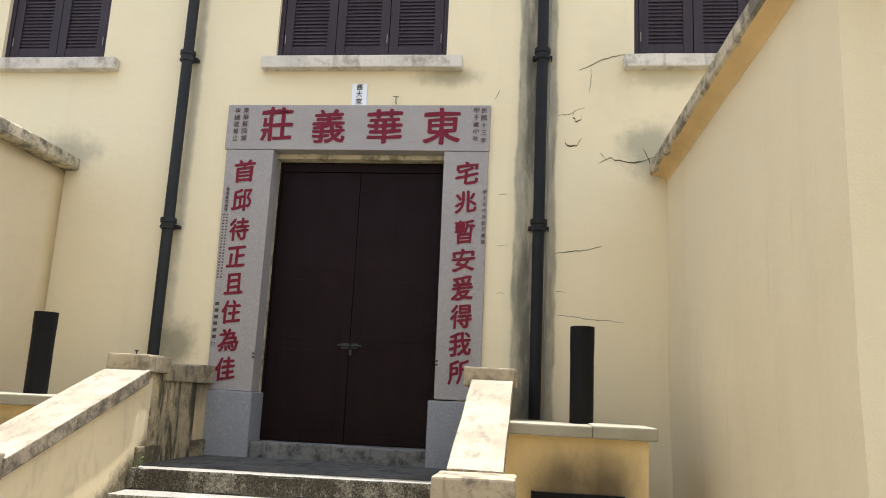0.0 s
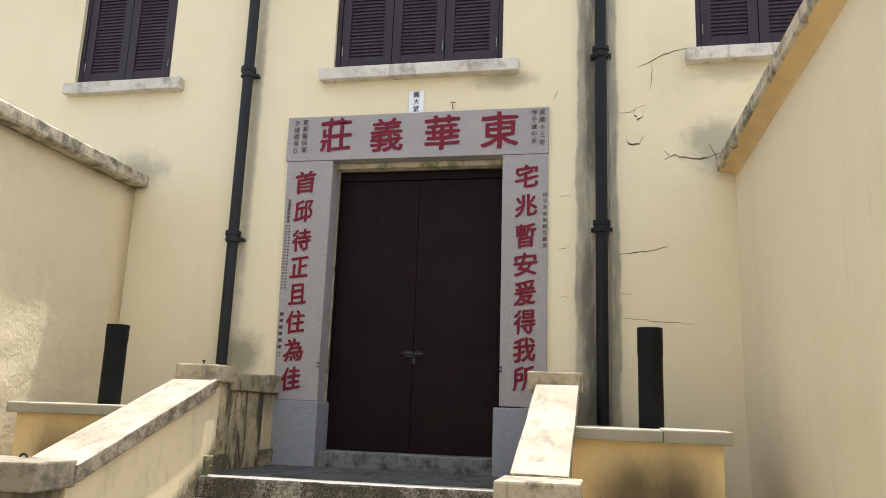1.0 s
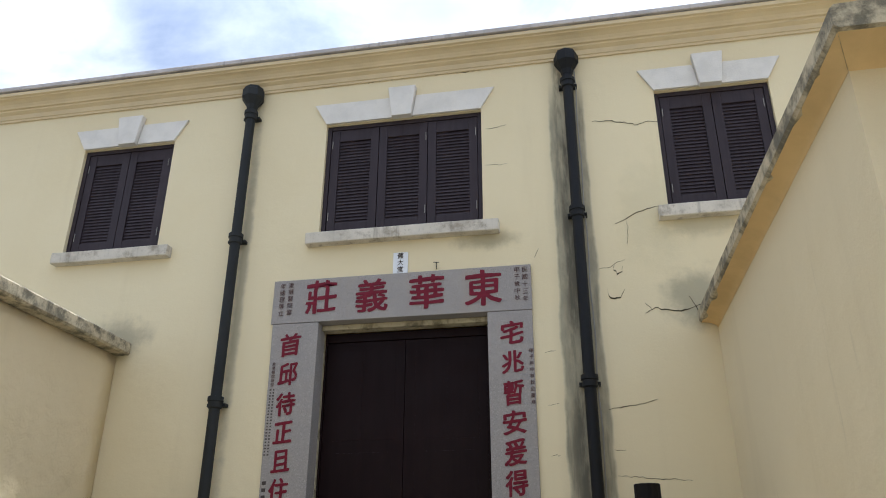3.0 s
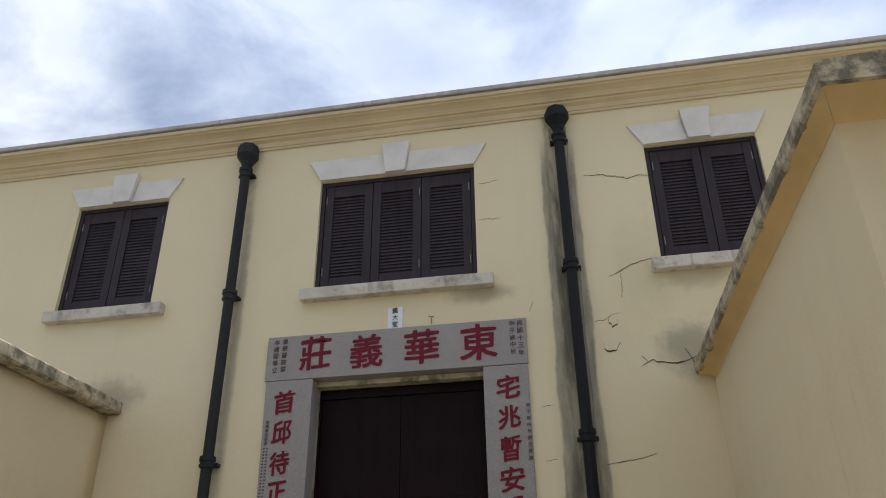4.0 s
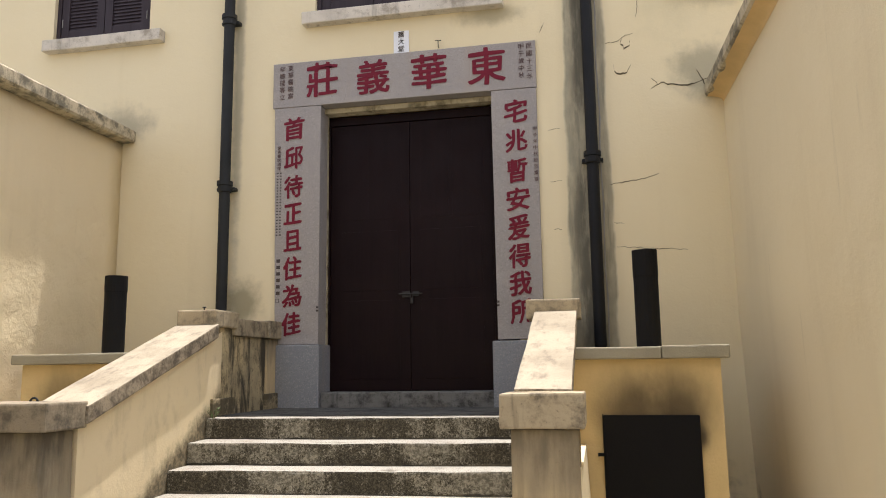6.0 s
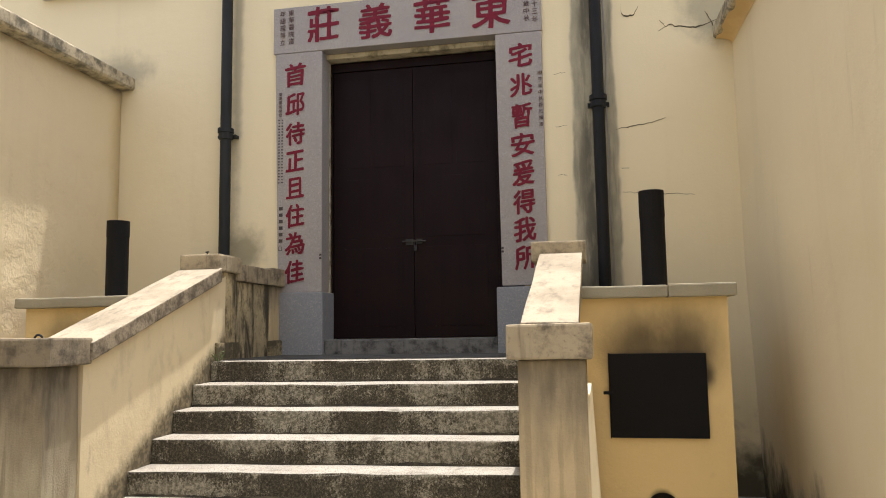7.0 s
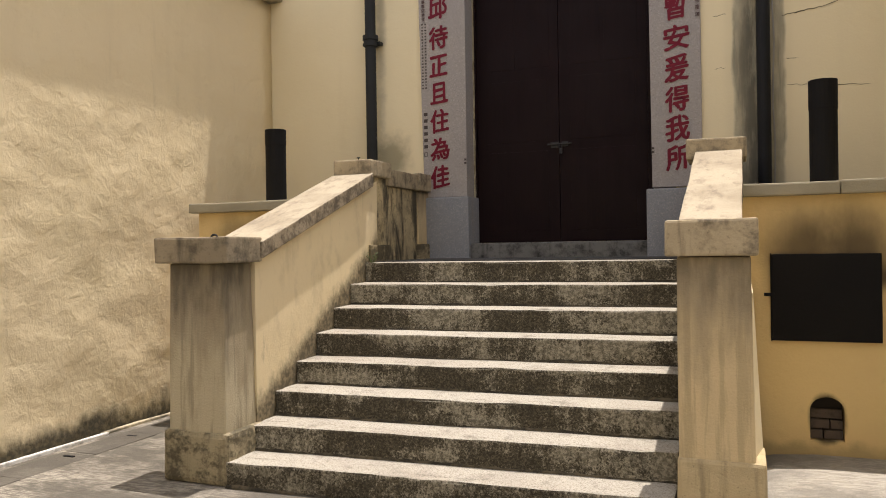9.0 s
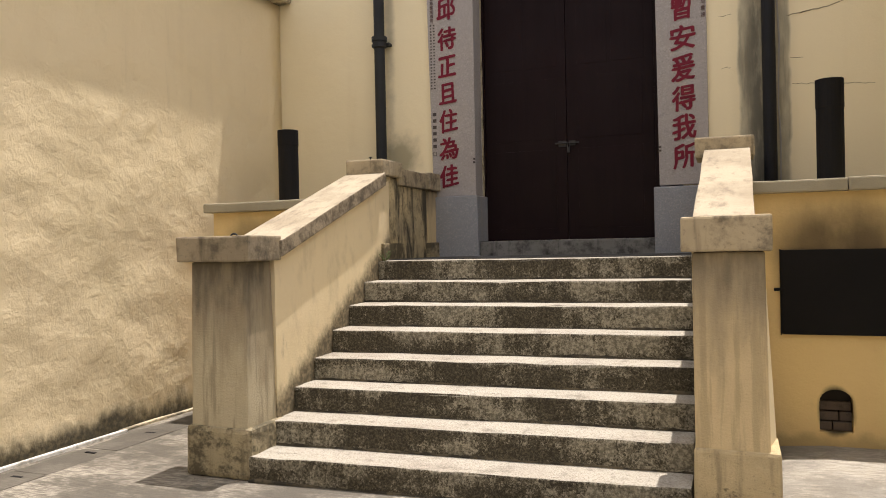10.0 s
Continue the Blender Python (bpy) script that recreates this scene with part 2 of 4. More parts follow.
def step_stone():
    k = Mat("weathered_step_cement", 0.9)
    up = k.n.new("ShaderNodeSeparateXYZ")
    k.l.new(k.geo.outputs["True Normal"], up.inputs[0])
    pale = blotch(k, (0.47, 0.44, 0.365), (0.35, 0.305, 0.25), 0.4, 0.72, 1.6, 0.7)
    # exposed grit, 5 to 10 mm
    pale = k.mix(k.ramp(k.noise(85, 5, 0.9), 0.49, 0.58, 0, 0.7), pale, (0.16, 0.145, 0.11))
    pale = k.mix(k.ramp(k.noise(5, 8, 0.75), 0.52, 0.68, 0, 0.65), pale, (0.17, 0.155, 0.12))
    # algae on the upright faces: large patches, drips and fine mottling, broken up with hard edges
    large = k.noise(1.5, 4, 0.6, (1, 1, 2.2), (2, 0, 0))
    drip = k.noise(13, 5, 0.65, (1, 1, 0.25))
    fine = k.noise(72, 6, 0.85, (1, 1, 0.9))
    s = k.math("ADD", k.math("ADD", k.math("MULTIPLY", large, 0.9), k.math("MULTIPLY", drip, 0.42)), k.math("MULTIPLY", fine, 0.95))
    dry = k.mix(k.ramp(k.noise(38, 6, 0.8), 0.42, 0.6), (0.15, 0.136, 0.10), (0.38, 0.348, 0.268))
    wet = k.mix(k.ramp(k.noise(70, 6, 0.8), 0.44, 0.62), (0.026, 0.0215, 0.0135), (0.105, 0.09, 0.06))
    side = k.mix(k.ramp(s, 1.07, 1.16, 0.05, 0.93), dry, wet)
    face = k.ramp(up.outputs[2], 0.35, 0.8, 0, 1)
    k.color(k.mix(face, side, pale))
    k.bump((k.noise(9, 6, 0.6), 0.008), (k.noise(110, 6, 0.85), 0.006))
    return k.m


def granite(name, a, b):
    k = Mat(name, 0.7)
    c = blotch(k, a, b, 0.4, 0.7, 1.3, 0.7)
    c = k.mix(k.ramp(k.noise(85, 4, 0.75), 0.5, 0.66, 0, 0.5), c, (0.54, 0.505, 0.475))
    c = k.mix(k.ramp(k.voronoi(60), 0.14, 0.32, 0.5, 0), c, (0.15, 0.14, 0.14))
    c = streaks(k, c, (0.36, 0.29, 0.22), 0.55, 0.8, 0.4, 4.0)
    k.color(c)
    k.bump((k.noise(120, 4, 0.6), 0.002), (k.noise(6, 4), 0.004))
    return k.m


def simple(name, c, rough=0.6, metal=0.0, var=0.35, scale=3.0, grain=60.0, relief=0.002):
    k = Mat(name, rough, metal)
    col = k.mix(k.ramp(k.noise(scale, 6, 0.6), 0.35, 0.7, 0, var), c, tuple(v * 0.55 for v in c))
    k.color(col)
    k.bump((k.noise(grain, 4, 0.6), relief))
    return k.m


def painted_wood(name, c, along=(1, 1, 0.06), spec=0.22):
    k = Mat(name, 0.45)
    k.p.inputs["Specular IOR Level"].default_value = spec
    col = k.mix(k.ramp(k.noise(22, 5, 0.6, along), 0.4, 0.7, 0, 0.45), c, tuple(v * 0.55 for v in c))
    col = k.mix(k.ramp(k.noise(1.6, 6, 0.65), 0.5, 0.75, 0, 0.4), col, tuple(min(1, v * 1.9) for v in c))
    k.color(col)
    k.rough(k.ramp(k.noise(3, 5), 0.3, 0.7, 0.42, 0.62))
    k.bump((k.noise(30, 5, 0.6, along), 0.0025))
    return k.m


def yard_cement(name="yard_cement", shade=1.0):
    k = Mat(name, 0.92)
    c = blotch(k, tuple(v * shade for v in (0.41, 0.378, 0.31)), tuple(v * shade for v in (0.23, 0.208, 0.168)), 0.36, 0.62, 1.1, 0.95)
    lines = k.noise(60, 5, 0.7, (0.13, 1, 1), (0, 0, 0), 0.4)
    c = k.mix(k.ramp(lines, 0.44, 0.56, 0, 0.72), c, (0.12, 0.108, 0.088))
    c = k.mix(k.ramp(k.noise(2.2, 9, 0.75, (0.8, 1, 1)), 0.43, 0.56, 0, 0.8), c, (0.105, 0.096, 0.078))
    # ragged paler ground on the burner side, brightened to bounce light onto the east wall
    if shade == 1.0:
        ragged = k.math("MULTIPLY", k.math("SUBTRACT", k.noise(1.3, 7, 0.65), 0.5), 1.6)
        patch = k.math("MULTIPLY", k.ramp(k.math("ADD", k.axis(0), ragged), 2.6, 3.3, 0, 0.32), k.ramp(k.math("ADD", k.axis(1), ragged), -5.0, -4.0))
        c = k.mix(patch, c, k.mix(k.ramp(k.noise(3, 7, 0.7), 0.4, 0.65), (0.66, 0.63, 0.55), (0.46, 0.43, 0.365)))
    c = k.mix(k.ramp(k.noise(130, 6, 0.75), 0.5, 0.66, 0, 0.6), c, (0.09, 0.082, 0.066))
    k.color(c)
    k.bump((lines, 0.006), (k.noise(90, 6, 0.78), 0.006))
    return k.m


def soot_plaster():
    """Plaster of the burners, with soot fanned above the hatch."""
    k = Mat("sooty_burner_plaster", 0.85)
    c = blotch(k, (0.76, 0.57, 0.27), (0.68, 0.50, 0.24), 0.4, 0.7, 1.1, 0.6)
    tc = k.n.new("ShaderNodeTexCoord")
    sep = k.n.new("ShaderNodeSeparateXYZ")
    k.l.new(tc.outputs["Object"], sep.inputs[0])
    x, y, z = sep.outputs
    def fan(x0, z0, rx, rz, amount, c, col, core=0.1):
        dx = k.math("DIVIDE", k.math("SUBTRACT", x, x0), rx)
        dz = k.math("DIVIDE", k.math("SUBTRACT", z, z0), rz)
        d = k.math("SQRT", k.math("ADD", k.math("MULTIPLY", dx, dx), k.math("MULTIPLY", dz, dz)))
        d = k.math("ADD", d, k.math("MULTIPLY", k.math("SUBTRACT", k.noise(5, 6, 0.6, (1, 1, 0.5)), 0.5), 0.5))
        return k.mix(k.ramp(d, core, 1.0, amount, 0), c, col)
    c = fan(-0.13, 1.33, 0.40, 0.42, 0.82, c, (0.045, 0.034, 0.022))
    c = fan(0.2, 1.34, 0.36, 0.42, 0.85, c, (0.045, 0.034, 0.022))
    c = fan(0.0, 0.235, 0.125, 0.185, 0.9, c, (0.06, 0.045, 0.03), 0.72)
    c = fan(0.33, 1.15, 0.07, 0.12, 0.8, c, (0.05, 0.04, 0.03))
    c = k.mix(k.ramp(k.noise(3, 6, 0.7), 0.6, 0.8, 0, 0.35), c, (0.42, 0.32, 0.18))
    foot = k.ramp(k.math("ADD", z, k.math("MULTIPLY", k.noise(6, 5), -0.16)), -0.06, 0.03, 0.4, 0)
    c = k.mix(foot, c, (0.1, 0.09, 0.06))
    k.color(c)
    k.bump((k.noise(3, 4), 0.02), (k.noise(60, 5, 0.6), 0.003))
    return k.m


M_FACADE = facade_plaster()
M_LEFT = side_plaster("rough_side_wall_plaster", 0.30, (0.775, 0.655, 0.425), 0.05, True, 1.7)
M_RIGHT = side_plaster("smooth_side_wall_plaster", 0.48, corner=1.8)
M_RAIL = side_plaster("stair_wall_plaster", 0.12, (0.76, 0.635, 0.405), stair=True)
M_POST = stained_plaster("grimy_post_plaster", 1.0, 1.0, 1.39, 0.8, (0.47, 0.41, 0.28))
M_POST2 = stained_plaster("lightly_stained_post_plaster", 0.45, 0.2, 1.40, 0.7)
def black_run_plaster():
    k = Mat("black_run_plaster", 0.88)
    c = blotch(k, (0.58, 0.47, 0.27), (0.36, 0.30, 0.19), 0.36, 0.66, 2.6, 0.9)
    runs = k.noise(5.5, 8, 0.68, (1, 1, 0.28), (2, 5, 1), 0.6)
    c = k.mix(k.ramp(runs, 0.43, 0.58, 0, 0.92), c, (0.05, 0.045, 0.034))
    c = k.mix(k.ramp(k.noise(24, 6, 0.7), 0.5, 0.66, 0, 0.6), c, (0.11, 0.095, 0.065))
    k.color(c)
    k.bump((k.noise(8, 6), 0.012), (k.noise(80, 5, 0.7), 0.003))
    return k.m


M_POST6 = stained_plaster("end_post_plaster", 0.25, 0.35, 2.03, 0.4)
M_POST7 = newel_foot("black_moss_newel_foot", (0.44, 0.36, 0.215), 1.75)
M_POST3 = black_run_plaster()
M_POST4 = newel_foot("mossy_foot_plaster", (0.37, 0.315, 0.20), 1.3)
M_POST5 = newel_foot("dirty_foot_plaster", (0.56, 0.45, 0.265), 0.2)
M_FOOT = coping_cement("black_moss_foot_plaster", (0.13, 0.108, 0.07), (0.028, 0.026, 0.019), 1.0)
M_SLAB = simple("plain_slab_cement", (0.37, 0.335, 0.24), 0.85, 0, 0.4, 2.5, 60, 0.003)
M_LANDING = coping_cement("dark_landing_cement", (0.10, 0.097, 0.088), (0.03, 0.029, 0.026), 0.5)
M_THRESH = coping_cement("damp_threshold_stone", (0.20, 0.195, 0.18), (0.035, 0.035, 0.03), 0.45)
def sloping_cope():
    k = Mat("sloping_coping_cement", 0.9)
    up = k.n.new("ShaderNodeSeparateXYZ")
    k.l.new(k.geo.outputs["True Normal"], up.inputs[0])
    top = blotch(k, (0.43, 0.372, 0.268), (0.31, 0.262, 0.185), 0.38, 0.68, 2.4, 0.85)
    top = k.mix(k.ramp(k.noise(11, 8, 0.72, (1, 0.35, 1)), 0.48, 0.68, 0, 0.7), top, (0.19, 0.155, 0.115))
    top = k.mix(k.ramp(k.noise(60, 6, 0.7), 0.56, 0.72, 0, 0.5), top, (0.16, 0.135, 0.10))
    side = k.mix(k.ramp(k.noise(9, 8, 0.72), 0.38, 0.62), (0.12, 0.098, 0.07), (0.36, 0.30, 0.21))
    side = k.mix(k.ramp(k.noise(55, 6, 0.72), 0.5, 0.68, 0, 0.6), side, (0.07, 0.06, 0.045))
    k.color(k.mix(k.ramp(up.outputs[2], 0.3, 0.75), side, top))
    k.bump((k.noise(16, 6, 0.6), 0.006), (k.noise(90, 5, 0.7), 0.003))
    return k.m


M_COPE = sloping_cope()
M_CAP = coping_cement("stained_cap_cement", (0.46, 0.38, 0.25), (0.13, 0.11, 0.08), 0.5)
M_CAP2 = coping_cement("dark_stained_cap_cement", (0.33, 0.275, 0.19), (0.10, 0.085, 0.062), 0.5)
M_WALLCAP = coping_cement("mossy_wall_cap_cement", (0.60, 0.52, 0.36), (0.13, 0.12, 0.09), 0.75)
# ochre made more saturated: the hollow's bounce light is in this colour
M_SOFFIT = simple("bounce_ochre_soffit_plaster", (0.76, 0.55, 0.265), 0.85, 0, 0.35, 2)
M_STEP = step_stone()
M_GRANITE = granite("door_granite", (0.31, 0.288, 0.275), (0.37, 0.34, 0.315))
M_GRANITE2 = granite("plinth_granite", (0.275, 0.285, 0.30), (0.225, 0.235, 0.25))
M_SILL = coping_cement("window_sill_cement", (0.66, 0.61, 0.52), (0.32, 0.28, 0.22), 0.1)
M_LINTEL = simple("white_window_lintel_paint", (0.76, 0.73, 0.68), 0.8, 0, 0.28, 3.5, 60, 0.003)
M_CORNICE = simple("cornice_plaster", (0.68, 0.56, 0.35), 0.85, 0, 0.3, 1.2)
M_ROOFEDGE = coping_cement("roof_edge_cement", (0.55, 0.51, 0.49), (0.36, 0.33, 0.32), -0.3)
M_SHUTTER = painted_wood("brown_shutter_paint", (0.040, 0.030, 0.036))
M_DOOR = painted_wood("brown_door_paint", (0.0108, 0.0043, 0.005), spec=0.12)
M_BLACK = simple("black_iron", (0.006, 0.0055, 0.0055), 0.75, 0.0, 0.4, 4)
M_PIPE = simple("dark_cast_iron_paint", (0.026, 0.028, 0.029), 0.6, 0.1, 0.5, 3)
M_PIPE2 = simple("black_cast_iron_paint", (0.012, 0.013, 0.015), 0.55, 0.1, 0.5, 3)
M_RED = simple("red_inscription_paint", (0.165, 0.010, 0.026), 0.6, 0, 0.3, 9)
M_INK = simple("dark_inscription_paint", (0.075, 0.06, 0.055), 0.7, 0, 0.3, 9)
M_SMALL = simple("faded_inscription_paint", (0.12, 0.075, 0.072), 0.7, 0, 0.3, 9)
M_PLAQUE = simple("white_enamel", (0.80, 0.82, 0.85), 0.3, 0, 0.08, 5)
M_CRACK = simple("crack_dirt", (0.095, 0.078, 0.048), 0.95, 0, 0.5, 12)
M_YARD = yard_cement()
M_GUTTER = yard_cement("gutter_slab_cement", 0.42)
M_LIME2 = coping_cement("dirty_lime_line", (0.55, 0.53, 0.48), (0.16, 0.15, 0.12), 0.45)
M_LIME = coping_cement("white_lime_line", (0.78, 0.765, 0.71), (0.20, 0.18, 0.14), 0.45)
M_SOOT = soot_plaster()
M_STEEL = simple("dull_steel", (0.05, 0.048, 0.046), 0.6, 0.2, 0.4, 9)
M_BRICK = coping_cement("sooty_brick", (0.115, 0.088, 0.068), (0.035, 0.028, 0.024), 0.3)
M_MORTAR = simple("old_mortar", (0.035, 0.03, 0.026), 0.95)
M_LEAF = simple("weed_leaf", (0.10, 0.14, 0.05), 0.6)
M_STREAM = coping_cement("cream_lintel_paint", (0.50, 0.44, 0.30), (0.14, 0.12, 0.07), 0.5)
M_WIRE = simple("grey_cable", (0.30, 0.29, 0.27), 0.6)
M_DARK = simple("inner_darkness", (0.01, 0.01, 0.01), 0.9)


# ---------------- mesh helpers ----------------
def part(name, bm, material, parent=None, label="", smooth=False):
    bmesh.ops.recalc_face_normals(bm, faces=bm.faces)
    me = bpy.data.meshes.new(name)
    bm.to_mesh(me)
    bm.free()
    me.materials.append(material)
    if smooth:
        me.polygons.foreach_set("use_smooth", [True] * len(me.polygons))
    ob = new(name, me)
    if parent is not None:
        ob.parent = parent
    if label:
        tagged(ob, label)
    return ob


def thing(name, label, category, group="", kind="", at=(0, 0, 0)):
    ob = new(name)
    ob.location = at
    ob.empty_display_size = 0.1
    return tagged(ob, label, category, group, kind)


def hexa(bm, low, high):
    """A block from four lower and four upper corners, each in ring order."""
    a = [bm.verts.new(p) for p in low]
    b = [bm.verts.new(p) for p in high]
    bm.faces.new(a[::-1])
    bm.faces.new(b)
    for i in range(4):
        j = (i + 1) % 4
        bm.faces.new((a[i], a[j], b[j], b[i]))
    return bm


def box(x0, x1, y0, y1, z0, z1, bevel=0.0, bm=None, cuts=0):
    bm = bm or bmesh.new()
    start = len(bm.edges)
    hexa(bm, [(x0, y0, z0), (x1, y0, z0), (x1, y1, z0), (x0, y1, z0)], [(x0, y0, z1), (x1, y0, z1), (x1, y1, z1), (x0, y1, z1)])
    if bevel:
        bmesh.ops.bevel(bm, geom=list(bm.edges)[start:], offset=bevel, segments=2, affect="EDGES", profile=0.6)
    return bm


def bevelled(bm, d, segments=2):
    bmesh.ops.bevel(bm, geom=list(bm.edges), offset=d, segments=segments, affect="EDGES", profile=0.6)
    return bm


def worn(bm, cell=0.12, amount=0.006, seed=0.0, steps=3):
    """Cuts the long edges and jitters the surface a little, so that edges look hand made."""
    long = [e for e in bm.edges if e.calc_length() > cell * 2]
    if long:
        bmesh.ops.subdivide_edges(bm, edges=long, cuts=steps, use_grid_fill=True)
    for v in bm.verts:
        v.co += Vector(noise.noise_vector(v.co * 2.3 + Vector((seed, 0, 0)))) * amount
    return bm


def tube(bm, p, q, r, n=16, r2=None):
    """A capped round bar from p to q."""
    p, q = Vector(p), Vector(q)
    m = Matrix.Translation((p + q) / 2) @ (q - p).to_track_quat("Z", "Y").to_matrix().to_4x4()
    bmesh.ops.create_cone(bm, cap_ends=True, segments=n, radius1=r, radius2=r if r2 is None else r2, depth=(q - p).length, matrix=m)
    return bm


def lathe(bm, x, y, profile, n=24):
    """A turned body about a vertical axis: profile of (radius, z)."""
    rings = []
    for r, z in profile:
        rings.append([bm.verts.new((x + r * math.cos(2 * math.pi * i / n), y + r * math.sin(2 * math.pi * i / n), z)) for i in range(n)])
    for a, b in zip(rings, rings[1:]):
        for i in range(n):
            bm.faces.new((a[i], a[(i + 1) % n], b[(i + 1) % n], b[i]))
    bm.faces.new(rings[0][::-1])
    bm.faces.new(rings[-1])
    return bm


def extrude_x(bm, profile, x0, x1):
    """A closed (y, z) profile drawn out along x."""
    a = [bm.verts.new((x0, y, z)) for y, z in profile]
    b = [bm.verts.new((x1, y, z)) for y, z in profile]
    bm.faces.new(a)
    bm.faces.new(b[::-1])
    for i in range(len(a)):
        j = (i + 1) % len(a)
        bm.faces.new((a[i], b[i], b[j], a[j]))
    return bm


def wall_with_openings(x0, x1, y0, y1, z0, z1, holes):
    """A wall slab along x with rectangular holes (x0, x1, z0, z1) through it."""
    xs = sorted({x0, x1, *(v for h in holes for v in h[:2])})
    zs = sorted({z0, z1, *(v for h in holes for v in h[2:])})
    bm = bmesh.new()
    grid = {}

    def vert(i, j, y):
        key = (i, j, y)
        if key not in grid:
            grid[key] = bm.verts.new((xs[i], y, zs[j]))
        return grid[key]

    def solid(i, j):
        if not (0 <= i < len(xs) - 1 and 0 <= j < len(zs) - 1):
            return False
        cx, cz = (xs[i] + xs[i + 1]) / 2, (zs[j] + zs[j + 1]) / 2
        return not any(a < cx < b and c < cz < d for a, b, c, d in holes)

    for i in range(len(xs) - 1):
        for j in range(len(zs) - 1):
            if not solid(i, j):
                continue
            for y in (y0, y1):
                bm.faces.new((vert(i, j, y), vert(i + 1, j, y), vert(i + 1, j + 1, y), vert(i, j + 1, y)))
            for di, dj, e in ((-1, 0, ((i, j), (i, j + 1))), (1, 0, ((i + 1, j), (i + 1, j + 1))), (0, -1, ((i, j), (i + 1, j))), (0, 1, ((i, j + 1), (i + 1, j + 1)))):
                if not solid(i + di, j + dj):
                    (a, b), (c, d) = e
                    bm.faces.new((vert(a, b, y0), vert(c, d, y0), vert(c, d, y1), vert(a, b, y1)))
    return bm


# ---------------- plan ----------------
LAND = 1.35                       # level of the landing
RISE = LAND / 8
RUN = 0.275
Y1 = -3.31                        # front of the lowest step, mid stair
SKEW = 0.05                       # the steps run a little out of square with the hall
X_L, X_R = 0.079, 2.745            # clear width of the stair
DOOR = (0.50, 2.27, LAND, 4.46)
WIN_Z = (5.474, 6.912)
WINDOWS = ((0.428, 2.270, 3), (-2.752, -1.530, 2), (4.188, 5.383, 2))
SILLS = ((0.315, 2.45), (-2.81, -1.335), (4.08, 5.54))
WALL_L, WALL_R = -1.79, 4.49

# ---------------- ground ----------------
def ground_z(x, y):
    t = min(1.0, max(0.0, (x - 2.9) / 0.5))
    far = min(1.0, max(0.0, (-y - 5.0) / 6.0))
    return 0.09 * t * t * (3 - 2 * t) * (1 - far)


bm = bmesh.new()
gx = [-900, -120, -30, -8, -3] + [-2 + 0.25 * i for i in range(29)] + [6, 9, 30, 120, 900]
gy = [-900, -120, -30, -12, -8] + [-7 + 0.25 * i for i in range(30)] + [2, 12, 30, 120, 900]
rows = [[bm.verts.new((x, y, ground_z(x, y))) for x in gx] for y in gy]
for a, b in zip(rows, rows[1:]):
    for i in range(len(gx) - 1):
        bm.faces.new((a[i], a[i + 1], b[i + 1], b[i]))
ground = tagged(part("ground", bm, M_YARD, smooth=True), "pale weathered cement yard with dark broom streaks", "ground", kind="structure")

# ---------------- the hall's front ----------------
holes = [(a, b, *WIN_Z) for a, b, _ in WINDOWS] + [(0.25, 2.52, -0.2, 4.6)]
wall_north = tagged(part("wall_north", wall_with_openings(-9, 10, 0, 0.42, -0.3, 7.7, holes), M_FACADE),
                    "cream yellow plastered two-storey hall front with cracks and grey stains", "wall", kind="structure")
# the building behind its front
for nm, b in (("wall_back", box(-9, 10, 9.0, 9.3, -0.3, 7.7)), ("wall_west_end", box(-9, -8.7, 0.42, 9.0, -0.3, 7.7)), ("wall_east_end", box(9.7, 10, 0.42, 9.0, -0.3, 7.7))):
    tagged(part(nm, b, M_FACADE), "plain yellow plastered end of the hall", "wall", kind="structure")
tagged(part("roof", box(-9.1, 10.1, -0.1, 9.4, 7.704, 7.78), M_ROOFEDGE), "flat grey cement roof of the hall", "roof", kind="structure")
tagged(part("floor", box(-8.7, 9.7, 0.43, 9.0, 1.2, 1.34), M_DARK), "dark floor inside the hall", "floor", kind="structure")

CORNICE = [(-0.004, 7.46), (-0.022, 7.46), (-0.022, 7.49), (-0.034, 7.495), (-0.034, 7.56), (-0.075, 7.585), (-0.075, 7.61), (-0.10, 7.615),
           (-0.105, 7.635), (-0.125, 7.665), (-0.16, 7.69), (-0.20, 7.70), (-0.205, 7.715), (-0.232, 7.72), (-0.232, 7.765), (-0.004, 7.775)]
tagged(part("cornice", extrude_x(bmesh.new(), CORNICE, -9.05, 10.05), M_CORNICE), "moulded yellow plaster cornice under the roof edge", "cornice", kind="structure")
tagged(part("roof_edge", bevelled(box(-9.1, 10.1, -0.255, 0.3, 7.785, 7.845), 0.012), M_ROOFEDGE), "thin grey cement roof edge over the cornice", "roof edge", kind="structure")


